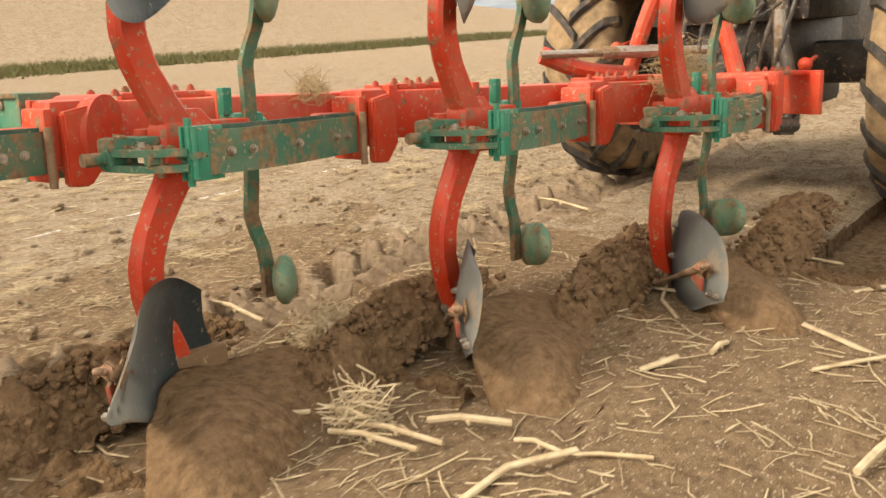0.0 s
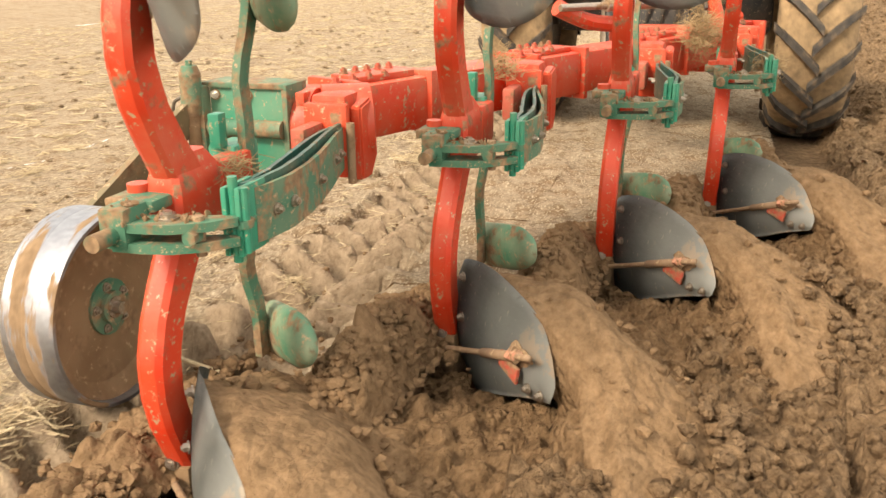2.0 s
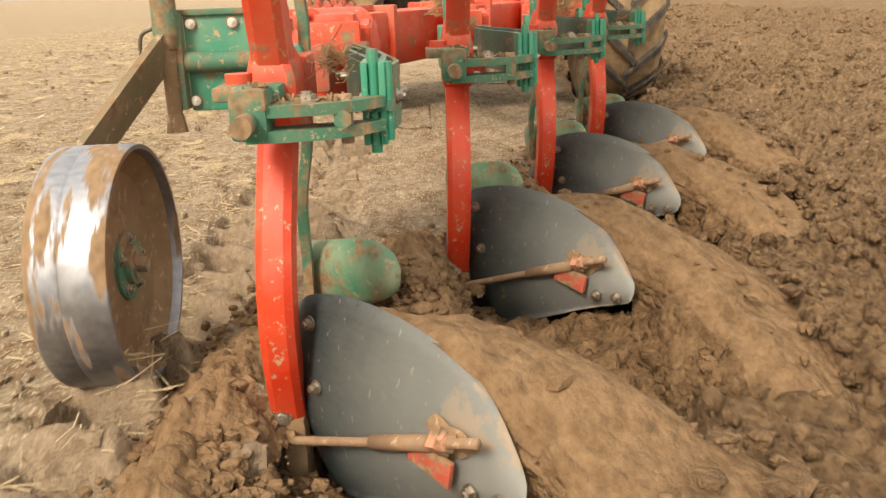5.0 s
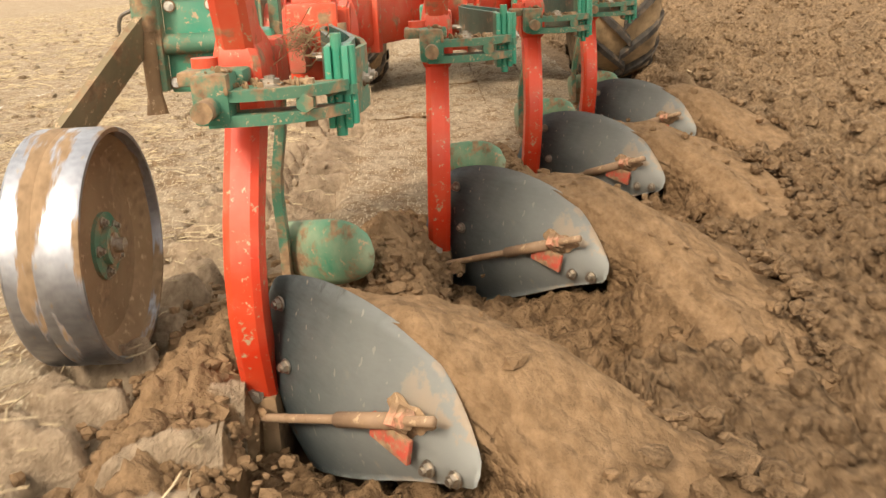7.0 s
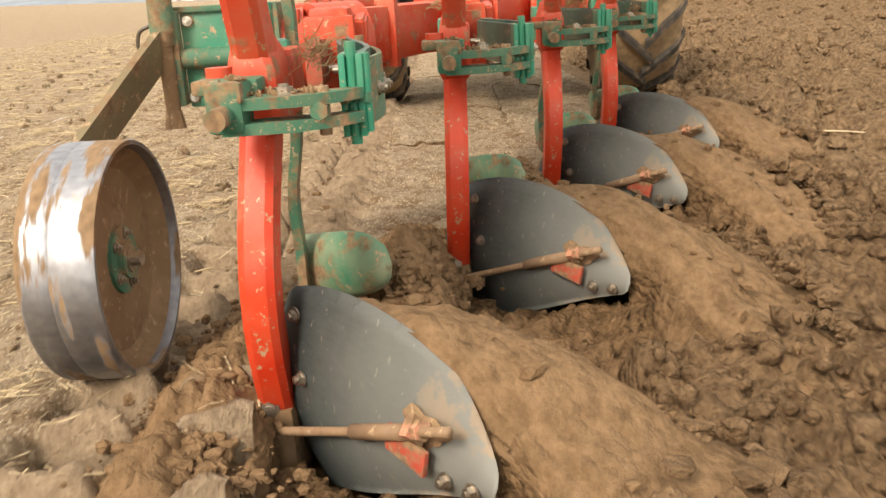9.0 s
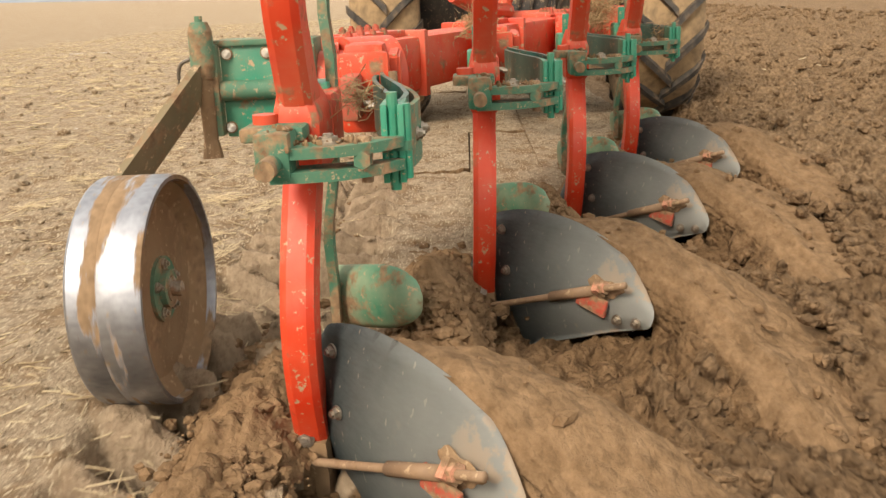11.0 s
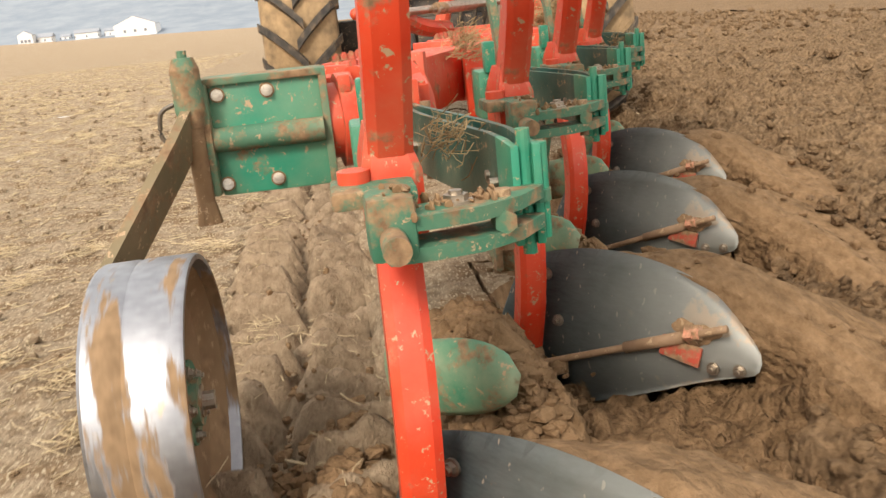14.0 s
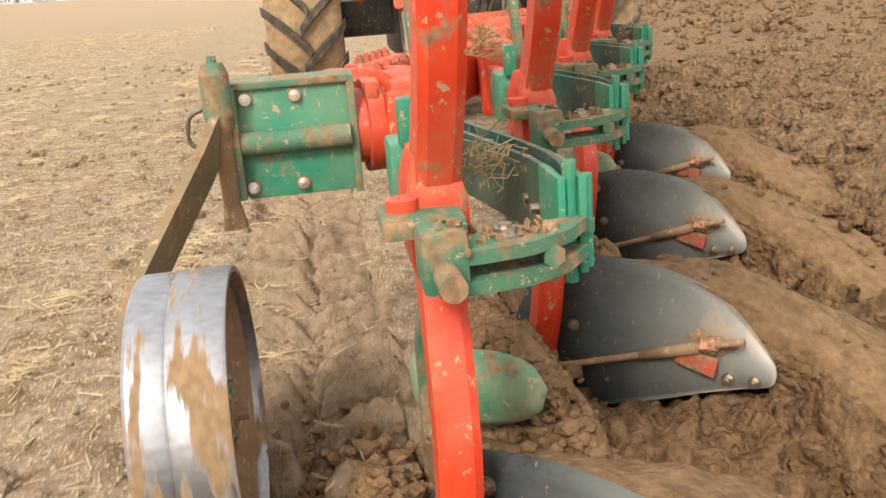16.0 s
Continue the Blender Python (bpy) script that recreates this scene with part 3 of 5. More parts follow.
def stay_bracket():
    bm = bmesh.new()
    m = pose(-0.395, -0.245, 0.125, 0, -12, 42)
    return box(bm, (-0.062, 0.012, -0.050), (0.050, 0.024, 0.006), 0.003, m)


def stay_nut():
    bm = bmesh.new()
    w = Vector((-0.74, -0.67, 0.26)).normalized()
    at = Vector((-0.425, -0.245, 0.153))
    rod(bm, at, at + w * 0.022, 0.030, seg=4)
    rod(bm, at + w * 0.02, at + w * 0.036, 0.021, seg=6)
    rod(bm, at + w * 0.028, at + w * 0.07, 0.009, seg=8)
    return bm


def share_mesh():
    bm = bmesh.new()
    v = [bm.verts.new(p) for p in ((0.52, 0.10, -0.25), (0.40, 0.09, -0.19), (0.05, -0.14, -0.19), (-0.10, -0.30, -0.25), (0.30, 0.02, -0.27), (0.0, 0.05, -0.25))]
    for f in ((0, 1, 2, 3), (0, 3, 4), (0, 4, 1), (1, 4, 5), (1, 5, 2), (2, 5, 3), (3, 5, 4)):
        bm.faces.new([v[i] for i in f])
    return bm


def frog_mesh():
    """Muddy block that carries share and board under the leg."""
    bm = bmesh.new()
    return box(bm, (-0.06, 0.045, -0.22), (0.20, 0.105, 0.02), 0.025)


def cone_mesh():
    """Small rounded skimmer board."""
    bm = bmesh.new()
    a, b = Vector((0.51, 0.075, 0.185)), Vector((0.275, -0.175, 0.255))
    n = 12
    turn = (b - a).to_track_quat("Z", "Y").to_matrix()
    rings = []
    for i in range(n + 1):
        t = i / n
        r = 0.088 * (1 - max(0, (t - 0.45) / 0.55) ** 2.4) ** 0.5 if t < 1 else 0.0
        c = a.lerp(b, t)
        rings.append([bm.verts.new(c + turn @ Vector((0.48 * r * math.cos(q), 1.05 * r * math.sin(q), 0))) for q in np.linspace(0, 2 * math.pi, 15)[:-1]])
    for p, q in zip(rings, rings[1:]):
        for j in range(14):
            bm.faces.new((p[j], p[(j + 1) % 14], q[(j + 1) % 14], q[j]))
    bm.faces.new(rings[0])
    bmesh.ops.remove_doubles(bm, verts=bm.verts, dist=1e-5)
    return bm


def skimmer_arm():
    """Kinked flat bar through the bracket, with a skimmer at each end."""
    bm = bmesh.new()
    half = [(0.43, 0.07, 0.13), (0.425, 0.075, 0.25), (0.415, 0.08, 0.32), (0.385, 0.08, 0.385), (0.36, 0.075, 0.45), (0.355, 0.06, 0.56), (0.355, 0.055, MID)]
    pts = half + [(x, y, 2 * MID - z) for x, y, z in half[:-1][::-1]]
    pts = [(x, y - 0.05 * (z - 0.35), z) for x, y, z in pts]
    return sweep(bm, pts, lambda i, q: [q + Vector(d) for d in ((-0.026, -0.012, 0), (0.026, -0.012, 0), (0.026, 0.012, 0), (-0.026, 0.012, 0))])


def skimmer_bracket():
    bm = bmesh.new()
    box(bm, (0.29, 0.035, 0.67), (0.42, 0.120, 0.82), 0.01)
    rod(bm, (0.22, 0.085, 0.78), (0.46, 0.085, 0.78), 0.02)
    bolt(bm, (0.22, 0.085, 0.78), (-1, 0, 0), 0.022, 0.03)
    box(bm, (0.27, 0.065, 0.815), (0.31, 0.100, 0.91), 0.006)
    return bm


def collar_mesh():
    """Cast knuckle round the leg with its arm towards the pivot."""
    bm = bmesh.new()
    def ring(i, q):
        g = (0.0, 0.012, 0.012, 0.006, -0.010)[i]
        x0, x1, y0, y1, ch = -0.002 - g, 0.19 + 2.2 * g, 0.030 - 1.2 * g, 0.108 + 0.7 * g, 0.014
        return [Vector(p) for p in ((x0, y0 + ch, q.z), (x0 + ch, y0, q.z), (x1 - ch, y0, q.z), (x1, y0 + ch, q.z),
                                    (x1, y1 - ch, q.z), (x1 - ch, y1, q.z), (x0 + ch, y1, q.z), (x0, y1 - ch, q.z))]
    return sweep(bm, [(0, 0, z) for z in (0.632, 0.65, 0.772, 0.795, 0.845)], ring)


def knuckle_arm():
    return box(bmesh.new(), (0.18, 0.01, 0.655), (0.34, 0.075, 0.805), 0.012)


def knob_mesh():
    return rod(bmesh.new(), (-0.012, 0.130, 0.735), (-0.012, 0.130, 0.785), 0.027, seg=18)


def clamp_head():
    bm = bmesh.new()
    box(bm, (-0.185, 0.048, 0.668), (-0.085, 0.122, 0.768), 0.014)
    box(bm, (-0.095, 0.035, 0.735), (0.04, 0.17, 0.765), 0.008)
    rod(bm, (-0.255, 0.086, 0.705), (-0.17, 0.086, 0.705), 0.021, seg=14)
    return bm


def clamp_plate(z):
    bm = bmesh.new()
    line = [(-0.15, 0.10), (-0.135, 0.03), (-0.12, -0.045), (-0.09, -0.115), (-0.045, -0.165)]
    wide = (0.06, 0.085, 0.088, 0.066, 0.03)
    n = [bm.verts.new((x + s * wd, y + s * 0.012, z + h)) for h in (0, 0.022) for s in (-0.5, 0.5) for (x, y), wd in zip(line, wide)]
    k = len(line)
    lo_a, lo_b, hi_a, hi_b = n[:k], n[k:2 * k], n[2 * k:3 * k], n[3 * k:]
    for i in range(k - 1):
        for q in ((lo_a, lo_b), (hi_b, hi_a), (lo_b, hi_b), (hi_a, lo_a)):
            bm.faces.new((q[0][i], q[1][i], q[1][i + 1], q[0][i + 1]))
    bm.faces.new((lo_a[0], hi_a[0], hi_b[0], lo_b[0]))
    bm.faces.new((lo_a[-1], lo_b[-1], hi_b[-1], hi_a[-1]))
    return bm


def clamp_bolts(parent):
    part("bolt", bolt(bmesh.new(), (-0.115, -0.02, 0.734), (0, 0, 1), 0.02, 0.014), bolt_metal, parent)
    part("pin", rod(bmesh.new(), (-0.105, -0.095, 0.648), (-0.105, -0.095, 0.745), 0.013), rusty, parent)
    part("nut", rod(bmesh.new(), (-0.146, -0.09, 0.700), (-0.10, -0.09, 0.700), 0.019, seg=6), green_dirty, parent)


def eye_link():
    bm = bmesh.new()
    rod(bm, (-0.07, -0.13, 0.712), (0.015, -0.168, 0.712), 0.011)
    rod(bm, (-0.03, -0.165, 0.702), (-0.03, -0.165, 0.722), 0.026)
    return bm


SPRING_LINE = ((-0.035, -0.150), (0.06, -0.182), (0.17, -0.192), (0.30, -0.178), (0.42, -0.155), (0.55, -0.122), (0.68, -0.086), (0.80, -0.055))


def leaf(inset, start, end, low, high):
    """One leaf of the spring pack, bowed outwards."""
    bm = bmesh.new()
    xs = np.linspace(start, end, 22)
    pts = [(x, lerp(x, [p[0] for p in SPRING_LINE], [p[1] for p in SPRING_LINE]) + inset * math.sin(math.pi * min(1, max(0, (x + 0.05) / 0.85))) ** 0.6, 0) for x in xs]
    return sweep(bm, pts, lambda i, q: [q + Vector(d) for d in ((0, -0.006, low), (0, -0.006, high), (0, 0.006, high), (0, 0.006, low))])


def spring_pad():
    """Bright green end of the spring with its upright pins."""
    bm = bmesh.new()
    for y in (-0.166, -0.130):
        box(bm, (-0.052, y - 0.007, 0.632), (0.075, y + 0.007, 0.800), 0.003, pose(0, 0, 0, 0, 0, 0))
    for x in (-0.035,):
        rod(bm, (x, -0.148, 0.615), (x, -0.148, 0.825), 0.012)
        rod(bm, (x, -0.176, 0.64), (x, -0.176, 0.80), 0.011)
    return bm


def spring_bolts(parent):
    for x in (0.09, 0.17, 0.40, 0.64, 0.72):
        y = lerp(x, [p[0] for p in SPRING_LINE], [p[1] for p in SPRING_LINE])
        bm = bolt(bmesh.new(), (x, y - 0.006, 0.716), (-0.05, -1, 0), 0.012, 0.014)
        part("bolt", rod(bm, (x, y, 0.716), (x, y + 0.075, 0.716), 0.009), bolt_metal, parent)


def bracket_mesh():
    """Red cast bracket that ties spring and leg to the beam."""
    bm = bmesh.new()
    return box(bm, (0.83, -0.06, 0.66), (0.985, 0.068, 0.885), 0.025)


def bracket_pieces(parent):
    part("ear", box(bmesh.new(), (0.80, -0.075, 0.615), (0.835, 0.08, 0.86), 0.014), red, parent)
    bm = bmesh.new()
    v = [bm.verts.new((x, y, z)) for y in (-0.105, -0.063) for x, z in ((0.85, 0.60), (0.93, 0.595), (0.985, 0.66), (0.985, 0.82), (0.95, 0.865), (0.85, 0.845))]
    bm.faces.new(v[:6][::-1])
    bm.faces.new(v[6:])
    for i in range(6):
        bm.faces.new((v[i], v[(i + 1) % 6], v[6 + (i + 1) % 6], v[6 + i]))
    bmesh.ops.bevel(bm, geom=list(bm.edges), offset=0.008, segments=2, affect="EDGES")
    part("side_plate", bm, red, parent)
    part("pivot_arm", box(bmesh.new(), (0.66, 0.01, 0.67), (0.84, 0.06, 0.80), 0.012), red_dirty, parent)
    part("pin", rod(bmesh.new(), (0.805, -0.085, 0.60), (0.805, -0.085, 0.80), 0.014), rusty, parent)


def bracket_bolts(parent):
    for i in range(4):
        part("bolt", bolt(bmesh.new(), (0.86 + 0.075 * i + 0.20, 0.165 - 0.032 * i - 0.09, 0.888), (0, 0, 1), 0.014, 0.02), red_dirty, parent)


def straw_tuft(seed, at, size, count, r=0.0014):
    bm = bmesh.new()
    q = random.Random(seed)
    for i in range(count):
        a = Vector([q.gauss(0, size * 0.3) for _ in range(3)])
        d = Vector((q.gauss(0, 1), q.gauss(0, 1), q.gauss(0, 0.6))).normalized() * size * q.uniform(0.4, 1.1)
        bend = Vector((q.gauss(0, 0.25), q.gauss(0, 0.25), q.gauss(-0.1, 0.25))) * size
        p = [Vector(at) + a - d * 0.5, Vector(at) + a + bend * 0.5, Vector(at) + a + d * 0.5]
        sweep(bm, p, lambda i, c: [c + Vector((r * math.cos(k), r * math.sin(k), r * math.sin(k + 1))) for k in (0, 2.1, 4.2)])
    return bm


def body_parts(parent):
    """All parts of one pair of bodies, lower and upper, in the rear body's place."""
    made = [part("leg", leg_mesh(), red, parent, "curved orange-red leg with worn paint")]
    for flip in (None, MID):
        board = part("mouldboard", board_mesh(), board_steel, parent, "scoured dark steel mouldboard, pale at the tail", smooth=True, mirror=flip)
        board_bolts(board, flip)
        part("mud_patch", mud_patch(), mud_cake, board, "brown mud stuck beside the stay", mirror=flip)
        stay = part("stay", stay_mesh(), rusty, parent, "rusty stay bar caked with soil", smooth=True, mirror=flip)
        part("stay_bracket", stay_bracket(), red_dirty, stay, mirror=flip)
        part("nut", stay_nut(), dusty_red, stay, "pale dusty red square nut", mirror=flip)
        made += [board, stay, part("share", share_mesh(), mud_cake, parent, "worn soil-covered share", mirror=flip), part("frog", frog_mesh(), mud_cake, parent, "muddy steel frog", mirror=flip),
                 part("skimmer", cone_mesh(), skimmer_green, parent, "rounded green skimmer scuffed by soil", smooth=True, mirror=flip)]
        lb = bmesh.new()
        bolt(lb, (-0.05, 0.100, 0.025), (-1, 0, 0.1), 0.017, 0.014)
        made.append(part("bolt", lb, bolt_metal, parent, mirror=flip))
    made.append(part("skimmer_arm", skimmer_arm(), green_dirty, parent))
    made.append(part("skimmer_bracket", skimmer_bracket(), green, parent))
    collar = part("collar", collar_mesh(), red, parent)
    part("knob", knob_mesh(), red, collar)
    part("knuckle_arm", knuckle_arm(), red, collar)
    made.append(collar)
    clamp = part("clamp", clamp_head(), green_dirty, parent, "green shackle caked with soil")
    part("plate", clamp_plate(0.712), green_dirty, clamp)
    part("plate", clamp_plate(0.664), green_dirty, clamp)
    clamp_bolts(clamp)
    q = random.Random(8)
    cake = bmesh.new()
    for i in range(46):
        s = q.uniform(0, 1)
        r = q.uniform(0.004, 0.012)
        at = (-0.145 + 0.05 * s + q.gauss(0, 0.020), 0.095 - 0.19 * s, 0.734 + r * 0.2 + (0.034 if s < 0.22 else 0))
        bmesh.ops.create_icosphere(cake, subdivisions=1, radius=r, matrix=Matrix.Translation(at) @ pose(0, 0, 0, q.uniform(0, 90), q.uniform(0, 90), 0) @ Matrix.Diagonal((1.5, 1, 0.5, 1)))
    tagged(part("caked_soil", cake, mud_cake, clamp, "crust of dried soil"), kind="stuff")
    part("eye_link", eye_link(), green_dirty, clamp)
    made.append(clamp)
    spring = part("leaf_spring", leaf(0.0, 0.02, 0.80, 0.648, 0.786), green_dirty, parent, "green leaf spring, outer leaf dusty")
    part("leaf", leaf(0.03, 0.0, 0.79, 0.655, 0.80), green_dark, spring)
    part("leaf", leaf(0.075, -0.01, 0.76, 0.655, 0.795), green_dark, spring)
    part("end_pad", spring_pad(), green, spring, "fresh green spring end")
    spring_bolts(spring)
    made.append(spring)
    bracket = part("bracket", bracket_mesh(), red, parent)
    bracket_pieces(bracket)
    made.append(bracket)
    bracket_bolts(bracket)
    return made


first_body = body_parts(plough)
for off in BODIES[1:]:
    for ob in first_body:
        again(ob, plough, off)

# beam, in three lengths with bolted flanges
ALONG = Vector((STEP[0], STEP[1], 0)).normalized()
BEAM_AT = Vector((0.90, 0.20, 0.775))
BEAM_TURN = Matrix.Translation(BEAM_AT) @ pose(0, 0, 0, 0, 0, math.degrees(math.atan2(STEP[1], STEP[0])))
bm = bmesh.new()
box(bm, (0.13, -0.105, -0.10), (3.45, 0.105, 0.10), 0.022, BEAM_TURN)
beam = part("main_beam", bm, red, plough, "heavy red box beam with faded top")
span = STEP[0] / ALONG.x
for k in range(4):
    for d in (0.22, 0.62):
        bm = bmesh.new()
        box(bm, (k * span + d, -0.128, -0.122), (k * span + d + 0.035, 0.128, 0.122), 0.008, BEAM_TURN)
        part("flange", bm, red, beam)
    bm = bmesh.new()
    box(bm, (k * span + 0.30, -0.06, 0.10), (k * span + 0.60, 0.09, 0.125), 0.006, BEAM_TURN)
    part("bolted_plate", bm, red, beam)
    for i in range(5):
        bm = bolt(bmesh.new(), BEAM_TURN @ Vector((k * span + 0.33 + 0.06 * i, 0.05, 0.125)), (0, 0, 1), 0.013, 0.018)
        part("bolt", bm, red_dirty, beam)

# rear end box with the depth wheel's swinging arm
bm = bmesh.new()
box(bm, (0.850, 0.165, 0.610), (0.985, 0.455, 0.900), 0.01)
end_box = part("end_box", bm, green, plough, "green end box with chipped paint")
bm = bmesh.new()
box(bm, (0.838, 0.155, 0.605), (0.99, 0.175, 0.908), 0.004)
box(bm, (0.836, 0.165, 0.892), (0.99, 0.475, 0.910), 0.004)
part("rim", bm, green_dirty, end_box)
bm = bmesh.new()
rod(bm, (0.838, 0.175, 0.757), (0.838, 0.455, 0.757), 0.031, seg=18)
part("cross_tube", bm, green_dirty, end_box, "muddy green tube", smooth=False)
for y, z in ((0.43, 0.868), (0.306, 0.868), (0.438, 0.642), (0.309, 0.642)):
    part("washer", rod(bmesh.new(), (0.852, y, z), (0.845, y, z), 0.019, seg=16), mud_cake, end_box)
    part("bolt", bolt(bmesh.new(), (0.846, y, z), (-1, 0, 0), 0.011, 0.015), bright_bolt, end_box, "bright bolt head")
bm = bmesh.new()
rod(bm, (0.945, 0.094, 0.762), (0.940, 0.136, 0.762), 0.124, seg=36)
box(bm, (0.845, 0.095, 0.84), (0.90, 0.128, 0.885), 0.006)
part("red_collar", bm, red, plough)
bm = bmesh.new()
rod(bm, (0.945, 0.170, 0.762), (0.95, 0.075, 0.762), 0.100, seg=32)
rod(bm, (0.95, 0.080, 0.765), (1.03, -0.06, 0.765), 0.134, seg=36)
part("beam_end", bm, red, plough)
bm = bmesh.new()
rod(bm, (0.80, 0.492, 0.845), (0.80, 0.492, 0.94), 0.038, 0.036, seg=20)
rod(bm, (0.80, 0.492, 0.94), (0.80, 0.492, 0.968), 0.036, 0.026, seg=20)
rod(bm, (0.80, 0.492, 0.968), (0.80, 0.492, 0.985), 0.012, seg=8)
rod(bm, (0.80, 0.492, 0.80), (0.80, 0.492, 0.845), 0.030, 0.038, seg=20)
box(bm, (0.80, 0.452, 0.62), (0.852, 0.478, 0.90), 0.006)
arm_pivot = part("arm_pivot", bm, green_dirty, plough)
bm = bmesh.new()
rod(bm, (0.795, 0.492, 0.60), (0.80, 0.492, 0.81), 0.022, 0.024, seg=14)
rod(bm, (0.79, 0.490, 0.555), (0.795, 0.492, 0.61), 0.033, 0.024, seg=9)
part("pivot_pin", bm, mud_cake, arm_pivot, "mud-caked lower pivot pin")
bm = bmesh.new()
cable(bm, ((0.80, 0.53, 0.86), (0.80, 0.565, 0.84), (0.80, 0.57, 0.78), (0.80, 0.53, 0.76)), 0.006)
part("spring_clip", bm, dark_metal, arm_pivot)
bm = bmesh.new()
sweep(bm, [(0.80, 0.50, 0.80), (0.70, 0.53, 0.74), (0.42, 0.700, 0.47), (0.285, 0.690, 0.305)],
      lambda i, q: [q + Vector(d) for d in ((-0.035, -0.012, 0.045), (0.035, -0.012, -0.045), (0.035, 0.012, -0.045), (-0.035, 0.012, 0.045))])
part("wheel_arm", bm, brown_arm, plough, "muddy flat bar down to the depth wheel")

# depth wheel: origin on its axle
WHEEL_AT, WHEEL_R = Vector((0.279, 0.550, 0.300)), 0.303
bm = bmesh.new()
loop = [(0.086, 0.286), (0.091, 0.298), (0.084, 0.302), (0.024, 0.303), (0.016, 0.300), (0.008, 0.303), (-0.084, 0.303), (-0.091, 0.300), (-0.091, 0.289), (-0.060, 0.284), (0.0, 0.283)]
N = 72
rings = [[bm.verts.new((r * math.sin(a), y, r * math.cos(a))) for y, r in loop] for a in np.linspace(0, 2 * math.pi, N + 1)[:-1]]
for i in range(N):
    a, b = rings[i], rings[(i + 1) % N]
    for j in range(len(loop)):
        bm.faces.new((a[j], a[(j + 1) % len(loop)], b[(j + 1) % len(loop)], b[j]))
depth_wheel = part("depth_wheel", bm, wheel_steel, plough, "polished steel depth wheel patched with soil", smooth=False)
for p in depth_wheel.data.polygons:
    p.use_smooth = True
bm = bmesh.new()
dish = [(-0.066, 0.284), (-0.050, 0.262), (-0.030, 0.235), (-0.026, 0.16), (-0.034, 0.10), (-0.034, 0.0), (-0.018, 0.0), (-0.010, 0.16), (-0.014, 0.24), (-0.036, 0.272), (-0.048, 0.284)]
rings = [[bm.verts.new((r * math.sin(a), y, r * math.cos(a))) for y, r in dish] for a in np.linspace(0, 2 * math.pi, 49)[:-1]]
for i in range(48):
    for j in range(len(dish)):
        bm.faces.new((rings[i][j], rings[i][(j + 1) % len(dish)], rings[(i + 1) % 48][(j + 1) % len(dish)], rings[(i + 1) % 48][j]))
bmesh.ops.remove_doubles(bm, verts=bm.verts, dist=1e-5)
part("disc", bm, mud_cake, depth_wheel, "soil-brown wheel disc")
bm = bmesh.new()
rod(bm, (0, -0.06, 0), (0, 0.11, 0), 0.050, seg=24)
rod(bm, (0, -0.044, 0), (0, -0.03, 0), 0.088, seg=24)
part("hub", bm, green_dirty, depth_wheel)
bm = bmesh.new()
rod(bm, (0, -0.088, 0), (0, -0.055, 0), 0.020, seg=10)
rod(bm, (0, -0.064, 0), (0, -0.056, 0), 0.034, seg=16)
part("axle_nut", bm, bolt_metal, depth_wheel)
for i in range(5):
    a = 2 * math.pi * i / 5
    part("bolt", bolt(bmesh.new(), (0.068 * math.cos(a), -0.044, 0.068 * math.sin(a)), (0, -1, 0), 0.011, 0.012), bolt_metal, depth_wheel)

# headstock towards the tractor
bm = bmesh.new()
box(bm, (3.92, -1.42, 0.62), (4.02, -0.52, 0.90), 0.02)
headstock = part("headstock", bm, red, plough)
bm = bmesh.new()
cable(bm, ((3.97, -0.55, 0.85), (3.99, -0.68, 1.25), (4.02, -0.82, 1.55)), 0.045, 10)
cable(bm, ((3.97, -1.20, 0.85), (3.99, -1.06, 1.25), (4.02, -0.92, 1.55)), 0.045, 10)
part("mast", bm, red, headstock)
bm = bmesh.new()
cable(bm, ((3.55, -0.25, 1.02), (3.72, -0.42, 0.93), (3.95, -0.60, 0.90)), 0.05, 10)
part("strut", bm, red, headstock)
bm = bmesh.new()
rod(bm, (3.50, -0.28, 1.02), (4.30, -1.02, 1.03), 0.022)
rod(bm, (3.75, -0.52, 1.022), (4.05, -0.79, 1.027), 0.035)
part("ram", bm, bolt_metal, headstock, "grey hydraulic turnover ram")
for i, y in enumerate((-1.1, -1.0, -0.9)):
    bm = cable(bmesh.new(), ((3.9, y, 1.0), (4.2, y + 0.05, 1.25 + 0.05 * i), (4.6, y + 0.05, 1.2), (4.9, y, 1.3)), 0.012)
    part("hose", bm, dark_metal, headstock)
part("hitch_pin", rod(bmesh.new(), (4.0, -1.35, 0.62), (4.35, -1.38, 0.60), 0.035), dark_metal, headstock)
part("hitch_pin", rod(bmesh.new(), (4.0, -0.60, 0.62), (4.35, -0.55, 0.60), 0.035), dark_metal, headstock)

# straw caught on the plough
for seed, at, size, count in ((3, (0.16, -0.05, 0.805), 0.075, 36), (4, (1.72, -0.36, 0.90), 0.10, 90), (5, (3.45, -1.1, 0.90), 0.20, 260), (6, (3.20, -1.45, 0.74), 0.12, 90)):
    tagged(part("caught_straw", straw_tuft(seed, at, size, int(count * 2), 0.0010), straw_brown, plough), kind="stuff")


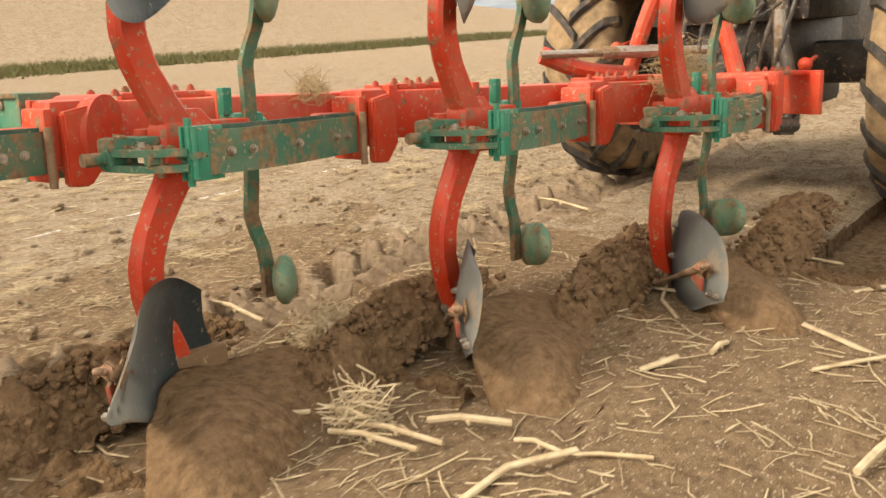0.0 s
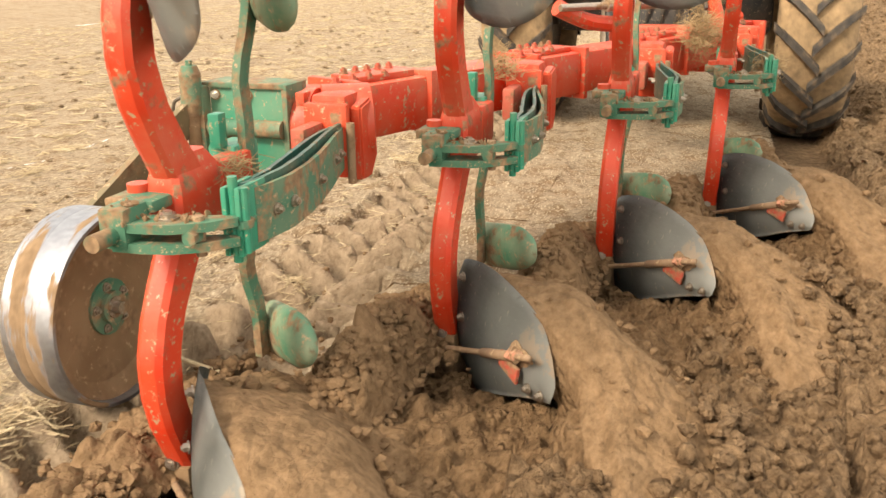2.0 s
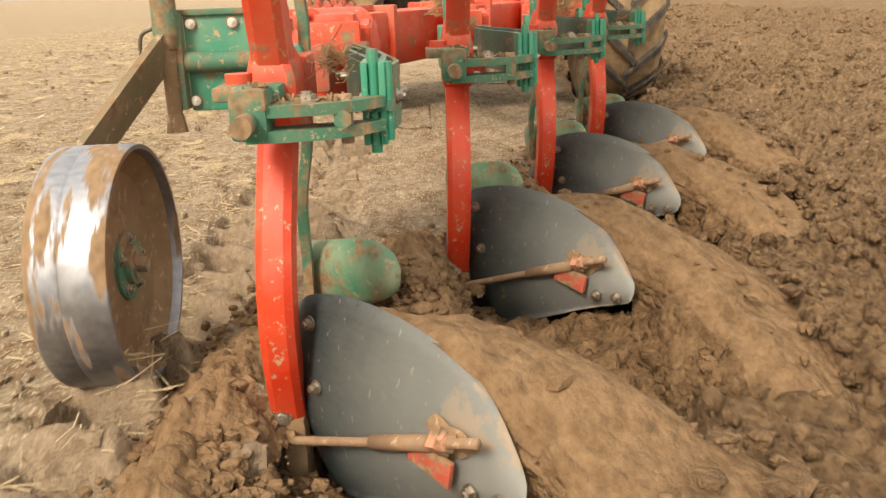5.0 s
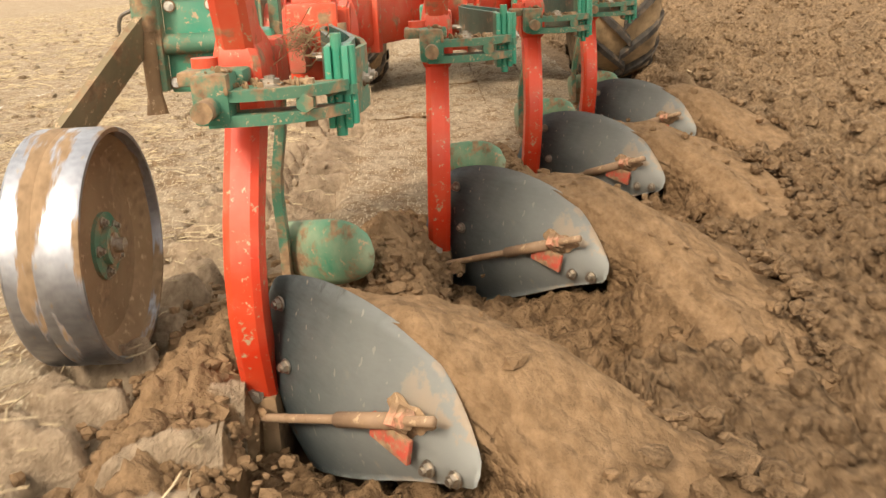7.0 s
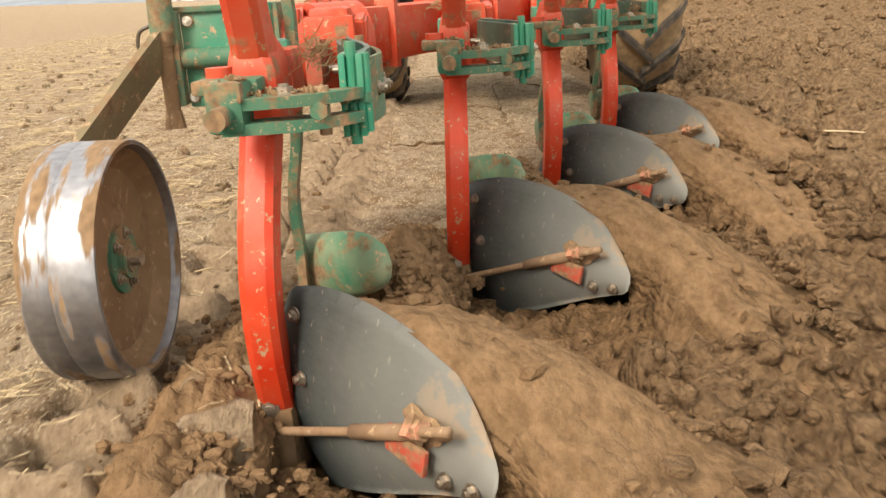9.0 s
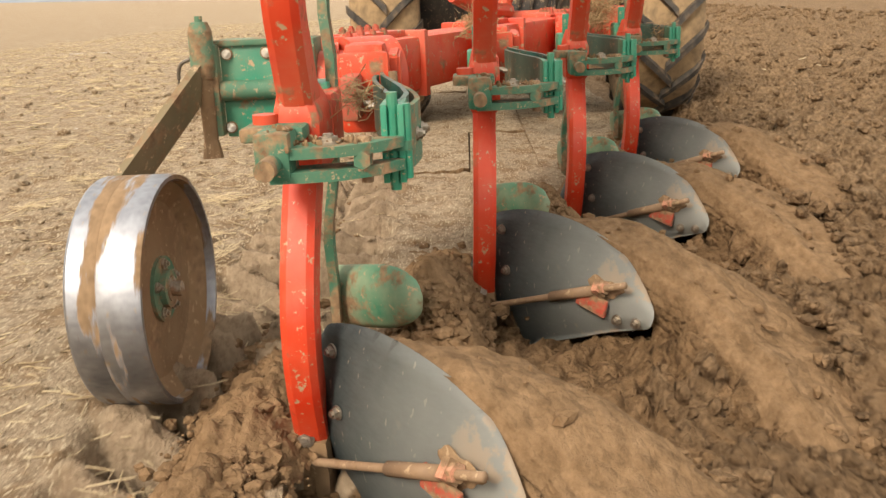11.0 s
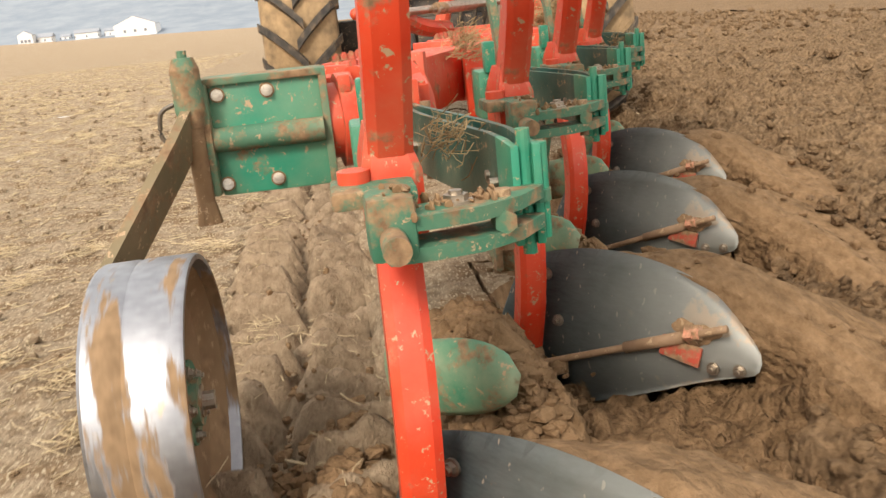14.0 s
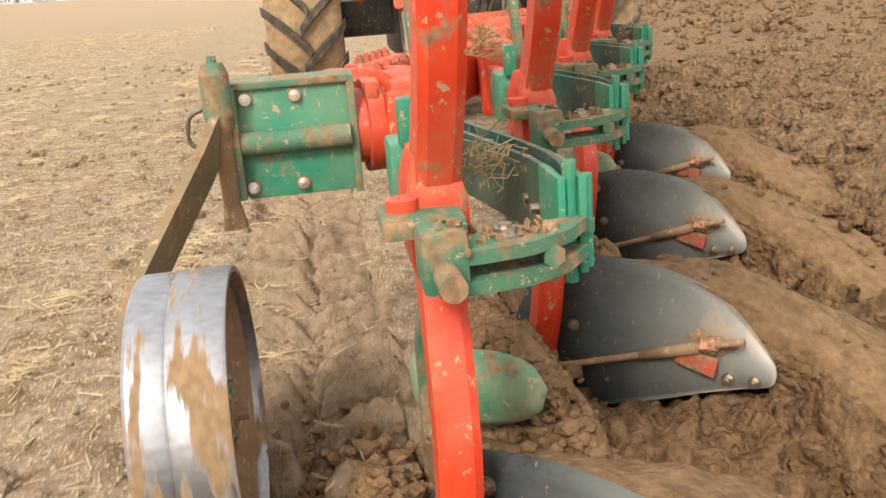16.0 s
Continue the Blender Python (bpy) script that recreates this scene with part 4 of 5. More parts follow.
def clods(name, count, xr, yr, sizes, seed, mat, label, height, bias=2.5, spread=None):
    """Angular clods lying loose, joined."""
    q = np.random.RandomState(seed)
    if spread:
        x, y, z0 = spread(q, count)
    else:
        x, y = q.uniform(*xr, count), q.uniform(*yr, count)
        z0 = height(x, y)
    r = sizes[0] + (sizes[1] - sizes[0]) * q.uniform(0, 1, count) ** bias
    z = z0 + r * 0.25
    V = BALL_V[None] * (1 + 0.30 * q.uniform(-1, 1, (count, len(BALL_V), 1)))
    V = np.sign(V) * np.abs(V) ** 0.85
    V = V * (r[:, None] * q.uniform(0.6, 1.25, (count, 3)))[:, None, :]
    a = q.uniform(0, 6.28, count)
    c, s = np.cos(a)[:, None], np.sin(a)[:, None]
    V = np.stack([V[..., 0] * c - V[..., 1] * s, V[..., 0] * s + V[..., 1] * c, V[..., 2] * 0.8], -1) + np.stack([x, y, z], -1)[:, None, :]
    F = (BALL_F[None] + (np.arange(count) * len(BALL_V))[:, None, None]).reshape(-1, 3)
    return tagged(sheet(name, V.reshape(-1, 3), F, [mat], smooth=False), label, "soil", kind="stuff")


# ---- soil that flows over the mouldboards: a standing wave that goes with the plough ----
EDGE_X = (-2.2, -1.3, -0.9, -0.60, -0.505, -0.39, -0.285, -0.14, 0.0, 0.12, 0.40, 0.60)
EDGE_Y = (-0.66, -0.64, -0.58, -0.49, -0.425, -0.315, -0.195, -0.07, 0.03, 0.075, 0.10, 0.13)
CREST = (-0.20, -0.04, 0.08, 0.165, 0.20, 0.265, 0.305, 0.31, 0.275, 0.20, 0.08, -0.04)


def wave(k):
    nx, nd = 190, 66
    xs = np.linspace(-1.9, 0.60, nx)
    ds = np.concatenate([np.linspace(-0.34, 0, 23)[:-1], np.linspace(0, 0.86, nd)])
    far = np.interp(xs, (-1.9, -1.2, -0.85, -0.5, 0.0, 0.3, 0.6), (0.10, 0.18, 0.37, 0.48, 0.54, 0.46, 0.34))[:, None]
    X, D = np.meshgrid(xs, ds, indexing="ij")
    edge, crest = np.interp(X, EDGE_X, EDGE_Y), np.interp(X, EDGE_X, CREST)
    skirt = np.clip((-0.55 - X) / 0.16, 0.05, 1)
    spill = np.where(D >= 0, np.maximum(D, np.where(X > -0.5, 0.014, 0)), D * skirt)
    Y = edge - spill
    o = BODIES[k]
    wx, wy = X * 0.45 + 3.7 * k, Y
    fall = 1 / (1 + np.exp((D - far) / 0.065))
    Z = -0.09 + (crest + 0.09 - 0.12 * np.clip(D, 0, 0.6)) * fall
    Z = np.where(D < 0, Z + (-0.24 - Z) * np.clip(-D / 0.31, 0, 1) ** 0.8, Z)
    Z = np.where((np.abs(D) < 1e-9) & (X > -0.5), Z - 0.16, Z)
    slabby = lumps(X * 0.7 + 5 * k, Y, 0.16, 63)
    rough = 0.05 * vnoise(wx * 5, wy * 7, 60 + k) + 0.022 * np.minimum(slabby, 0.40) + 0.016 * vnoise(wx * 22, wy * 22, 64) + 0.007 * vnoise(X * 40, Y * 55, 65)
    rough = rough + 0.055 * lumps(X + 3 * k, Y, 0.085, 66) * np.clip((D - far + 0.01) / 0.12, 0.0, 1)
    Z = Z + rough * np.clip((D + 0.02) / 0.08, 0.3, 1)
    crumbly = np.clip(-D / 0.05, 0, 1) * np.clip((0.31 + D) / 0.04, 0, 1) * np.clip((-0.56 - X) / 0.1, 0, 1)
    Z = Z + crumbly * (0.06 * lumps(X + 7 * k, Y, 0.10, 67) + 0.035 * lumps(X, Y + 3 * k, 0.05, 68) - 0.02)
    Y = Y + crumbly * 0.05 * vnoise(X * 18, Z * 18, 69)
    Z = np.where((X < -0.45) & (D < 0.05), Z - 0.02, Z)
    X = X + np.clip(-D / 0.04, 0, 1) * np.clip((-0.56 - X) / 0.1, 0, 1) * 0.03 * (vnoise(Z * 13 + 5 * k, Y * 13, 75) + 0.6 * vnoise(Z * 31, Y * 31, 76))
    v = np.stack([X + o[0], Y + o[1], Z], -1).reshape(-1, 3)
    i = np.arange(nx * len(ds)).reshape(nx, len(ds))
    f = np.stack([i[:-1, :-1], i[:-1, 1:], i[1:, 1:], i[1:, :-1]], -1)
    X0 = np.meshgrid(xs, ds, indexing="ij")[0]
    keep = ((X0 < -0.44 + 0.45 * D + 0.05 * vnoise(X0 * 14, D * 30, 78)) | (D >= 0))[:-1, :-1]
    ragged_edge = 0.05 * vnoise(X * 9, D * 9, 77)
    broken = ((D + ragged_edge < -0.02) | (D + ragged_edge > far + 0.06))[:-1, :-1].astype(int)
    r = np.stack([X * 0.8 + o[0], Y + o[1], Z], -1).reshape(-1, 3)
    return tagged(sheet("soil_wave", v, f[keep], [moist, damp], broken[keep], r), "smooth moist brown soil sliding off the mouldboard", "soil", "soil waves", "stuff")


def ridge(x, y):
    """Crumbs thrown aside by the skimmer, a bank along the next furrow's brink."""
    along = np.clip((x - 0.10) / 0.28, 0, 1) * np.clip((1.42 - x) / 0.62, 0, 1)
    return 0.22 * along * np.exp(-((y + 0.20 - 0.04 * (x - 0.6)) / 0.125) ** 2) * np.clip((y + 0.37) / 0.06, 0, 1)


def bow_heap(k):
    """Loose crumbs heaped along the leg on the land side, and thrown by the skimmer."""
    o = BODIES[k]
    nx, ny = 190, 76
    xs, ys = np.linspace(-1.15, 1.45, nx), np.linspace(-0.37, 0.50, ny)
    X, Y = np.meshgrid(xs, ys, indexing="ij")
    a = ridge(X, Y)
    b = 0.10 * np.exp(-((X - 0.12) / 0.30) ** 2 - ((Y - 0.22) / 0.11) ** 2)
    if k == 0:
        b = b + 0.075 * np.exp(-((X + 0.45) / 0.55) ** 2 - ((Y - 0.28) / 0.10) ** 2)
    Z = a + b - 0.045 + 0.05 * lumps(X + 9 * k, Y, 0.10, 70) * np.clip((a + b) / 0.05, 0, 1) + 0.02 * lumps(X + 9 * k, Y, 0.045, 74)
    v = np.stack([X + o[0], Y + o[1], Z], -1).reshape(-1, 3)
    i = np.arange(nx * ny).reshape(nx, ny)
    f = np.stack([i[:-1, :-1], i[1:, :-1], i[1:, 1:], i[:-1, 1:]], -1)
    keep = (a + b)[:-1, :-1] > 0.012
    return tagged(sheet("soil_heap", v, f[keep], [moist]), "heap of loose brown crumbs before the skimmer", "soil", "soil heaps", "stuff")


def flow_clods(k):
    """Crumbs that ride on the sliding soil and tumble down its far side."""
    o = BODIES[k]
    def spread(q, count):
        x = q.uniform(-1.5, 0.45, count)
        far = np.interp(x, (-1.9, -1.2, -0.85, -0.5, 0.0, 0.3, 0.6), (0.10, 0.18, 0.37, 0.48, 0.54, 0.46, 0.34))
        d = np.where(q.uniform(0, 1, count) < 0.96, far + q.normal(0.11, 0.07, count), q.uniform(0.05, 0.4, count))
        crest = np.interp(x, EDGE_X, CREST)
        z = -0.09 + (crest + 0.09 - 0.12 * np.clip(d, 0, 0.6)) / (1 + np.exp((d - far) / 0.065)) + 0.012
        return x + o[0], np.interp(x, EDGE_X, EDGE_Y) - d + o[1], z
    return clods("riding_crumbs", 1100, None, None, (0.005, 0.030), 90 + k, moist, "brown crumbs tumbling down the turned soil", None, 2.2, spread)


def tail_clods(k):
    """Clods that break off under the mouldboard's tail and roll back into the furrow."""
    o = BODIES[k]
    def spread(q, count):
        x = -0.08 - 1.6 * q.uniform(0, 1, count)
        d = 0.05 + 0.46 * q.uniform(0, 1, count) ** 0.9
        crest = np.interp(x, EDGE_X, CREST)
        z = crest + (-0.25 - crest) * np.clip(d / 0.31, 0, 1) ** 0.8
        z = np.where(x > -0.68, np.minimum(z, -0.11 - 0.1 * d), z)
        return x + o[0], np.interp(x, EDGE_X, EDGE_Y) + d + o[1], z
    return clods("furrow_clods", 3400, None, None, (0.006, 0.038), 120 + k, damp, "dark broken clods falling back into the furrow", None, 2.6, spread)


def heap_clods(k):
    o = BODIES[k]
    def spread(q, count):
        left = q.uniform(0, 1, count) < 0.5
        x = np.where(left, q.normal(-0.15 if k == 0 else 0.10, 0.42 if k == 0 else 0.2, count), q.uniform(0.15, 1.35, count))
        y = np.where(left, q.normal(0.24, 0.09, count), np.clip(q.normal(-0.19, 0.10, count), -0.36, 0.3))
        z = ridge(x, y) + 0.10 * np.exp(-((x - 0.12) / (0.6 if k == 0 else 0.30)) ** 2 - ((y - 0.23) / 0.11) ** 2) - 0.02
        return x + o[0], y + o[1], z
    return clods("heaped_crumbs", 3400 if k == 0 else 2200, None, None, (0.004, 0.027), 95 + k, moist, "loose brown crumbs heaped beside the leg", None, 2.2, spread)


def tail_bank(k):
    """Dark crumbling bank under the mouldboard's lower edge, down to the furrow bottom."""
    o = BODIES[k]
    xs, ds = np.linspace(-0.85, -0.12, 60), np.linspace(-0.14, 0.46, 52)
    X, D = np.meshgrid(xs, ds, indexing="ij")
    top = np.interp(X, (-0.85, -0.66, -0.505, -0.375, -0.20, -0.10), (-0.05, 0.01, 0.005, -0.045, -0.15, -0.26))
    Y = np.interp(X, EDGE_X, EDGE_Y) + D
    Z = top - 0.50 * np.clip(D, 0, 1) + 0.045 * lumps(X + 5 * k, Y, 0.075, 83) + 0.025 * lumps(X, Y + 2 * k, 0.04, 84) - 0.02
    Z = np.maximum(Z, -0.27)
    X = X + 0.02 * vnoise(X * 14 + k, Y * 14, 85)
    v, (nx, ny) = np.stack([X + o[0], Y + o[1], Z], -1).reshape(-1, 3), X.shape
    i = np.arange(nx * ny).reshape(nx, ny)
    f = np.stack([i[:-1, :-1], i[1:, :-1], i[1:, 1:], i[:-1, 1:]], -1).reshape(-1, 4)
    return tagged(sheet("crumbling_bank", v, f, [damp]), "dark crumbling soil under the mouldboard's tail", "soil", "crumbling banks", "stuff")


def broken_slabs(k):
    """Flat angular pieces into which the slice breaks as it leaves the tail."""
    o = BODIES[k]
    def spread(q, count):
        x = -0.45 - 1.3 * q.uniform(0, 1, count)
        far = np.interp(x, (-1.9, -1.2, -0.85, -0.5), (0.10, 0.18, 0.37, 0.48))
        d = far + q.normal(0.12, 0.13, count)
        crest = np.interp(x, EDGE_X, CREST)
        z = -0.07 + (crest + 0.07) / (1 + np.exp((d - far) / 0.065))
        return x + o[0], np.interp(x, EDGE_X, EDGE_Y) - d + o[1], z
    return clods("broken_slabs", 1500, None, None, (0.006, 0.038), 140 + k, fresh, "flat broken pieces of turned soil", None, 1.8, spread)


flows = [f(k) for f in (tail_bank, broken_slabs, flow_clods, tail_clods, heap_clods) for k in range(4)] + [wave(k) for k in range(4)] + [bow_heap(k) for k in range(4)]


# ---- the tractor ----
tractor = tagged(new("tractor"), "tractor seen from behind with big muddy rear tyres and dark linkage", "tractor")
AXLE_X, TYRE_R, TYRE_W = 5.80, 0.90, 0.56
TYRES = ((AXLE_X, 0.30, 0.90), (AXLE_X, -1.90, 0.80))


def tyre_mesh():
    bm = bmesh.new()
    prof = [(-0.24, 0.50), (-0.27, 0.60), (-0.275, 0.72), (-0.255, 0.80), (-0.20, 0.835), (0, 0.85), (0.20, 0.835), (0.255, 0.80), (0.275, 0.72), (0.27, 0.60), (0.24, 0.50)]
    n = 56
    rings = [[bm.verts.new((r * math.sin(a), y, r * math.cos(a))) for y, r in prof] for a in np.linspace(0, 2 * math.pi, n + 1)[:-1]]
    for i in range(n):
        a, b = rings[i], rings[(i + 1) % n]
        for j in range(len(prof)):
            bm.faces.new((a[j], a[(j + 1) % len(prof)], b[(j + 1) % len(prof)], b[j]))
    return bm


def lug_mesh(hand):
    """One slanted tread bar, from the crown to the shoulder."""
    bm = bmesh.new()
    rows = []
    for i in range(6):
        t = i / 5
        y = hand * (-0.03 + 0.325 * t)
        a = 0.36 * t ** 0.9
        base = lerp(abs(y), (0, 0.20, 0.255, 0.30), (0.845, 0.83, 0.79, 0.70))
        top = lerp(abs(y), (0, 0.20, 0.27, 0.30), (0.90, 0.885, 0.84, 0.76))
        w = 0.034
        rows.append([(r * math.sin(a + s), y, r * math.cos(a + s)) for r, s in ((base, -w * 1.4), (top, -w), (top, w), (base, w * 1.4))])
    vs = [[bm.verts.new(p) for p in r] for r in rows]
    for a, b in zip(vs, vs[1:]):
        for j in range(3):
            bm.faces.new((a[j], a[j + 1], b[j + 1], b[j]))
    bm.faces.new(vs[0])
    bm.faces.new(vs[-1])
    return bm


wheels = []
lug_l = part("lug", lug_mesh(1), rubber)
lug_r = part("lug", lug_mesh(-1), rubber)
for at in TYRES:
    bm = bmesh.new()
    rod(bm, (0, -0.16, 0), (0, 0.16, 0), 0.52, seg=36)
    rod(bm, (0, -0.22, 0), (0, 0.22, 0), 0.14, seg=20)
    wheel = part("rear_wheel", bm, dark_metal, tractor, "big rear wheel with soil-caked tread")
    part("tyre", tyre_mesh(), tread_soil, wheel, "tyre carcass caked with soil", smooth=True)
    for i in range(19):
        for lug, half in ((lug_l, 0.0), (lug_r, 0.5)):
            o = new("lug", lug.data)
            o.parent = wheel
            o.rotation_euler = (0, 2 * math.pi * (i + half) / 19, 0)
    wheels.append((wheel, at))
bpy.data.objects.remove(lug_l)
bpy.data.objects.remove(lug_r)
bm = bmesh.new()
box(bm, (5.15, -1.16, 0.55), (6.4, -0.38, 1.20), 0.06)
box(bm, (5.66, -1.62, 0.72), (5.94, 0.06, 1.00), 0.05)
part("axle_housing", bm, dark_metal, tractor)
bm = bmesh.new()
box(bm, (5.05, -1.30, 1.15), (6.3, -0.24, 1.75), 0.05)
box(bm, (5.0, -0.30, 1.35), (6.3, 0.06, 1.80), 0.05)
box(bm, (5.0, -1.60, 1.35), (6.3, -1.24, 1.80), 0.05)
part("rear_panel", bm, dark_metal, tractor)
bm = bmesh.new()
box(bm, (6.3, -1.15, 0.65), (8.6, -0.39, 1.70), 0.10)
part("engine_body", bm, dark_metal, tractor)
for y0, y1 in ((-0.42, -0.52), (-1.14, -1.36)):
    bm = bmesh.new()
    sweep(bm, [(5.4, y0, 0.52), (4.9, (y0 + y1) / 2, 0.52), (4.3, y1, 0.60)], lambda i, q: [q + Vector(d) for d in ((0, -0.02, -0.05), (0, 0.02, -0.05), (0, 0.02, 0.05), (0, -0.02, 0.05))])
    part("lower_link", bm, dark_metal, tractor)
    bm = bmesh.new()
    rod(bm, (4.85, (y0 + y1) / 2, 0.55), (5.05, y0, 1.40), 0.028)
    rod(bm, (4.90, (y0 + y1) / 2, 0.76), (4.99, y0, 1.12), 0.042)
    part("lift_rod", bm, dark_metal, tractor)
    bm = bmesh.new()
    rod(bm, (4.95, y0 * 1.02, 0.62), (4.98, y0, 1.22), 0.045)
    rod(bm, (4.98, y0, 1.2), (5.0, y0, 1.42), 0.022)
    part("assist_ram", bm, bolt_metal, tractor, "grey lift ram")
for i in range(5):
    y = -1.22 + 0.10 * i
    part("hose", cable(bmesh.new(), ((5.05, y, 1.30), (4.92, y + 0.05, 1.0 + 0.03 * i), (5.0, y + 0.12, 0.75), (5.14, y + 0.1, 0.7)), 0.015), dark_metal, tractor)
bm = bmesh.new()
rod(bm, (4.05, -0.87, 1.50), (5.1, -0.80, 1.25), 0.03)
part("top_link", bm, dark_metal, tractor)
for at in ((4.83, -1.345, 0.90), (4.86, -0.10, 1.04)):
    bm = bmesh.new()
    bmesh.ops.create_uvsphere(bm, u_segments=18, v_segments=12, radius=0.042, matrix=Matrix.Translation(at))
    rod(bm, at, (at[0] + 0.22, at[1], at[2] + 0.03), 0.014)
    part("control_ball", bm, red, tractor, "red ball at the lever's end", smooth=True)
bm = bmesh.new()
box(bm, (4.96, -1.02, 0.62), (5.2, -0.52, 0.98), 0.04)
rod(bm, (4.86, -0.77, 0.80), (5.0, -0.77, 0.80), 0.06)
part("drawbar_frame", bm, dark_metal, tractor)


# ---- straw, stalks and clods on the field ----
def straw_field(name, count, xr, yr, length, r, seed, label, height=stubble_height, lift=0.008):
    q = np.random.RandomState(seed)
    x, y = q.uniform(*xr, count), q.uniform(*yr, count)
    a = q.uniform(0, 2 * math.pi, count)
    L, tilt = q.uniform(length[0], length[1], count), q.normal(0, 0.14, count)
    z = height(x, y) + lift
    d = np.stack([np.cos(a) * np.cos(tilt), np.sin(a) * np.cos(tilt), np.sin(tilt)], -1)
    s = np.stack([-np.sin(a), np.cos(a), 0 * a], -1)
    up = np.cross(d, s)
    R = (r * q.uniform(0.6, 1.5, count))[:, None]
    mid = np.stack([x, y, z], -1)
    bend = s * (q.normal(0, 0.08, count) * L)[:, None]
    verts, faces = [], []
    for end, off in ((-0.5, 0), (0.0, 1), (0.5, 0)):
        c = mid + d * (L * end)[:, None] + bend * off
        for k in (0, 2.1, 4.2):
            verts.append(c + R * (math.cos(k) * s + math.sin(k) * up))
    V = np.stack(verts, 1).reshape(-1, 3)
    base = np.arange(count)[:, None] * 9
    F = []
    for e in (0, 3):
        for k in range(3):
            F.append(np.stack([base[:, 0] + e + k, base[:, 0] + e + (k + 1) % 3, base[:, 0] + e + 3 + (k + 1) % 3, base[:, 0] + e + 3 + k], -1))
    return tagged(sheet(name, V, np.concatenate(F), [straw_mat]), label, "straw", kind="stuff")


straw_field("straw_litter", 17000, (-3, END), (0.50, 3.4), (0.015, 0.10), 0.0022, 1, "short bits of dry straw strewn on the stubble")
straw_field("straw_litter", 26000, (-3, 70), (3.4, 16), (0.05, 0.22), 0.0045, 2, "short bits of dry straw strewn on the stubble", lambda x, y: stubble_height(x, y) * 0.8)
straw_field("straw_litter", 3200, (-3, END), (0.10, 0.66), (0.02, 0.12), 0.0018, 4, "thin straw lying in the tyre print")
straw_field("headland_straw", 2600, (-2, X_OLD), (-4.5, 0.1), (0.03, 0.20), 0.0026, 3, "dry maize straw on the headland")
straw_field("maize_stalks", 46, (-1, X_OLD + 0.5), (-3.6, -1.2), (0.15, 0.42), 0.011, 5, "pale broken maize stalks on the headland", lift=0.015)
straw_field("maize_stalks", 60, (X_OLD, END), (-4.5, -1.7), (0.06, 0.22), 0.006, 6, "pale bits of stalk among the clods", tilled_height, 0.0)

clods("loose_clods", 9000, (X_OLD - 0.3, END), (-4.2, Y_OLD - 0.05), (0.010, 0.06), 11, tilled, "loose angular clods on ploughed land", tilled_height)
clods("loose_clods", 7000, (X_OLD, END + 20), (-12, -4.2), (0.02, 0.10), 12, tilled, "loose angular clods on ploughed land", tilled_height)
clods("field_crumbs", 5000, (-3, END), (0.12, 2.6), (0.006, 0.026), 13, stubble, "small crumbs on the stubble", stubble_height)

clods("print_crumbs", 2600, None, None, (0.004, 0.017), 14, moist, "brown crumbs along the middle of the tyre print", None, 2.0,
      lambda q, count: (lambda x, y: (x, y, stubble_height(x, y)))(q.uniform(-3, END, count), 0.35 + q.normal(0, 0.06, count)))
clods("field_clods", 3200, (-3, END + 8), (0.65, 8), (0.012, 0.055), 15, stubble, "pale dry clods scattered on the stubble", stubble_height, 2.6)


def straw_clumps(name, count, xr, yr, seed, label):
    """Matted clumps of straw, each of a few dozen short stems lying over one another."""
    q = np.random.RandomState(seed)
    cx, cy, n_in = q.uniform(*xr, count), yr[0] + (yr[1] - yr[0]) * q.uniform(0, 1, count) ** 1.4, 64
    x = (cx[:, None] + q.normal(0, 0.075, (count, n_in))).ravel()
    y = (cy[:, None] + q.normal(0, 0.055, (count, n_in))).ravel()
    a, L = q.uniform(0, 6.28, len(x)), q.uniform(0.025, 0.12, len(x))
    tilt = q.normal(0.05, 0.22, len(x))
    z = stubble_height(x, y) + 0.012 + 0.02 * q.uniform(0, 1, len(x))
    d = np.stack([np.cos(a), np.sin(a), tilt], -1) * (L / 2)[:, None]
    side = np.stack([-np.sin(a), np.cos(a), 0 * a], -1) * q.uniform(0.0010, 0.0024, len(x))[:, None]
    up = np.array((0, 0, 1.0)) * 0.0025
    c = np.stack([x, y, z], -1)
    V = np.stack([c - d - side, c - d + side, c - d + up, c + d - side, c + d + side, c + d + up], 1).reshape(-1, 3)
    b = np.arange(len(x))[:, None] * 6
    F = np.concatenate([b + np.array(f) for f in ((0, 1, 4, 3), (1, 2, 5, 4), (2, 0, 3, 5))])
    return tagged(sheet(name, V, F, [straw_mat]), label, "straw", kind="stuff")


straw_clumps("straw_clumps", 620, (-3, END + 6), (0.45, 7.5), 17, "matted clumps of pale straw on the stubble")

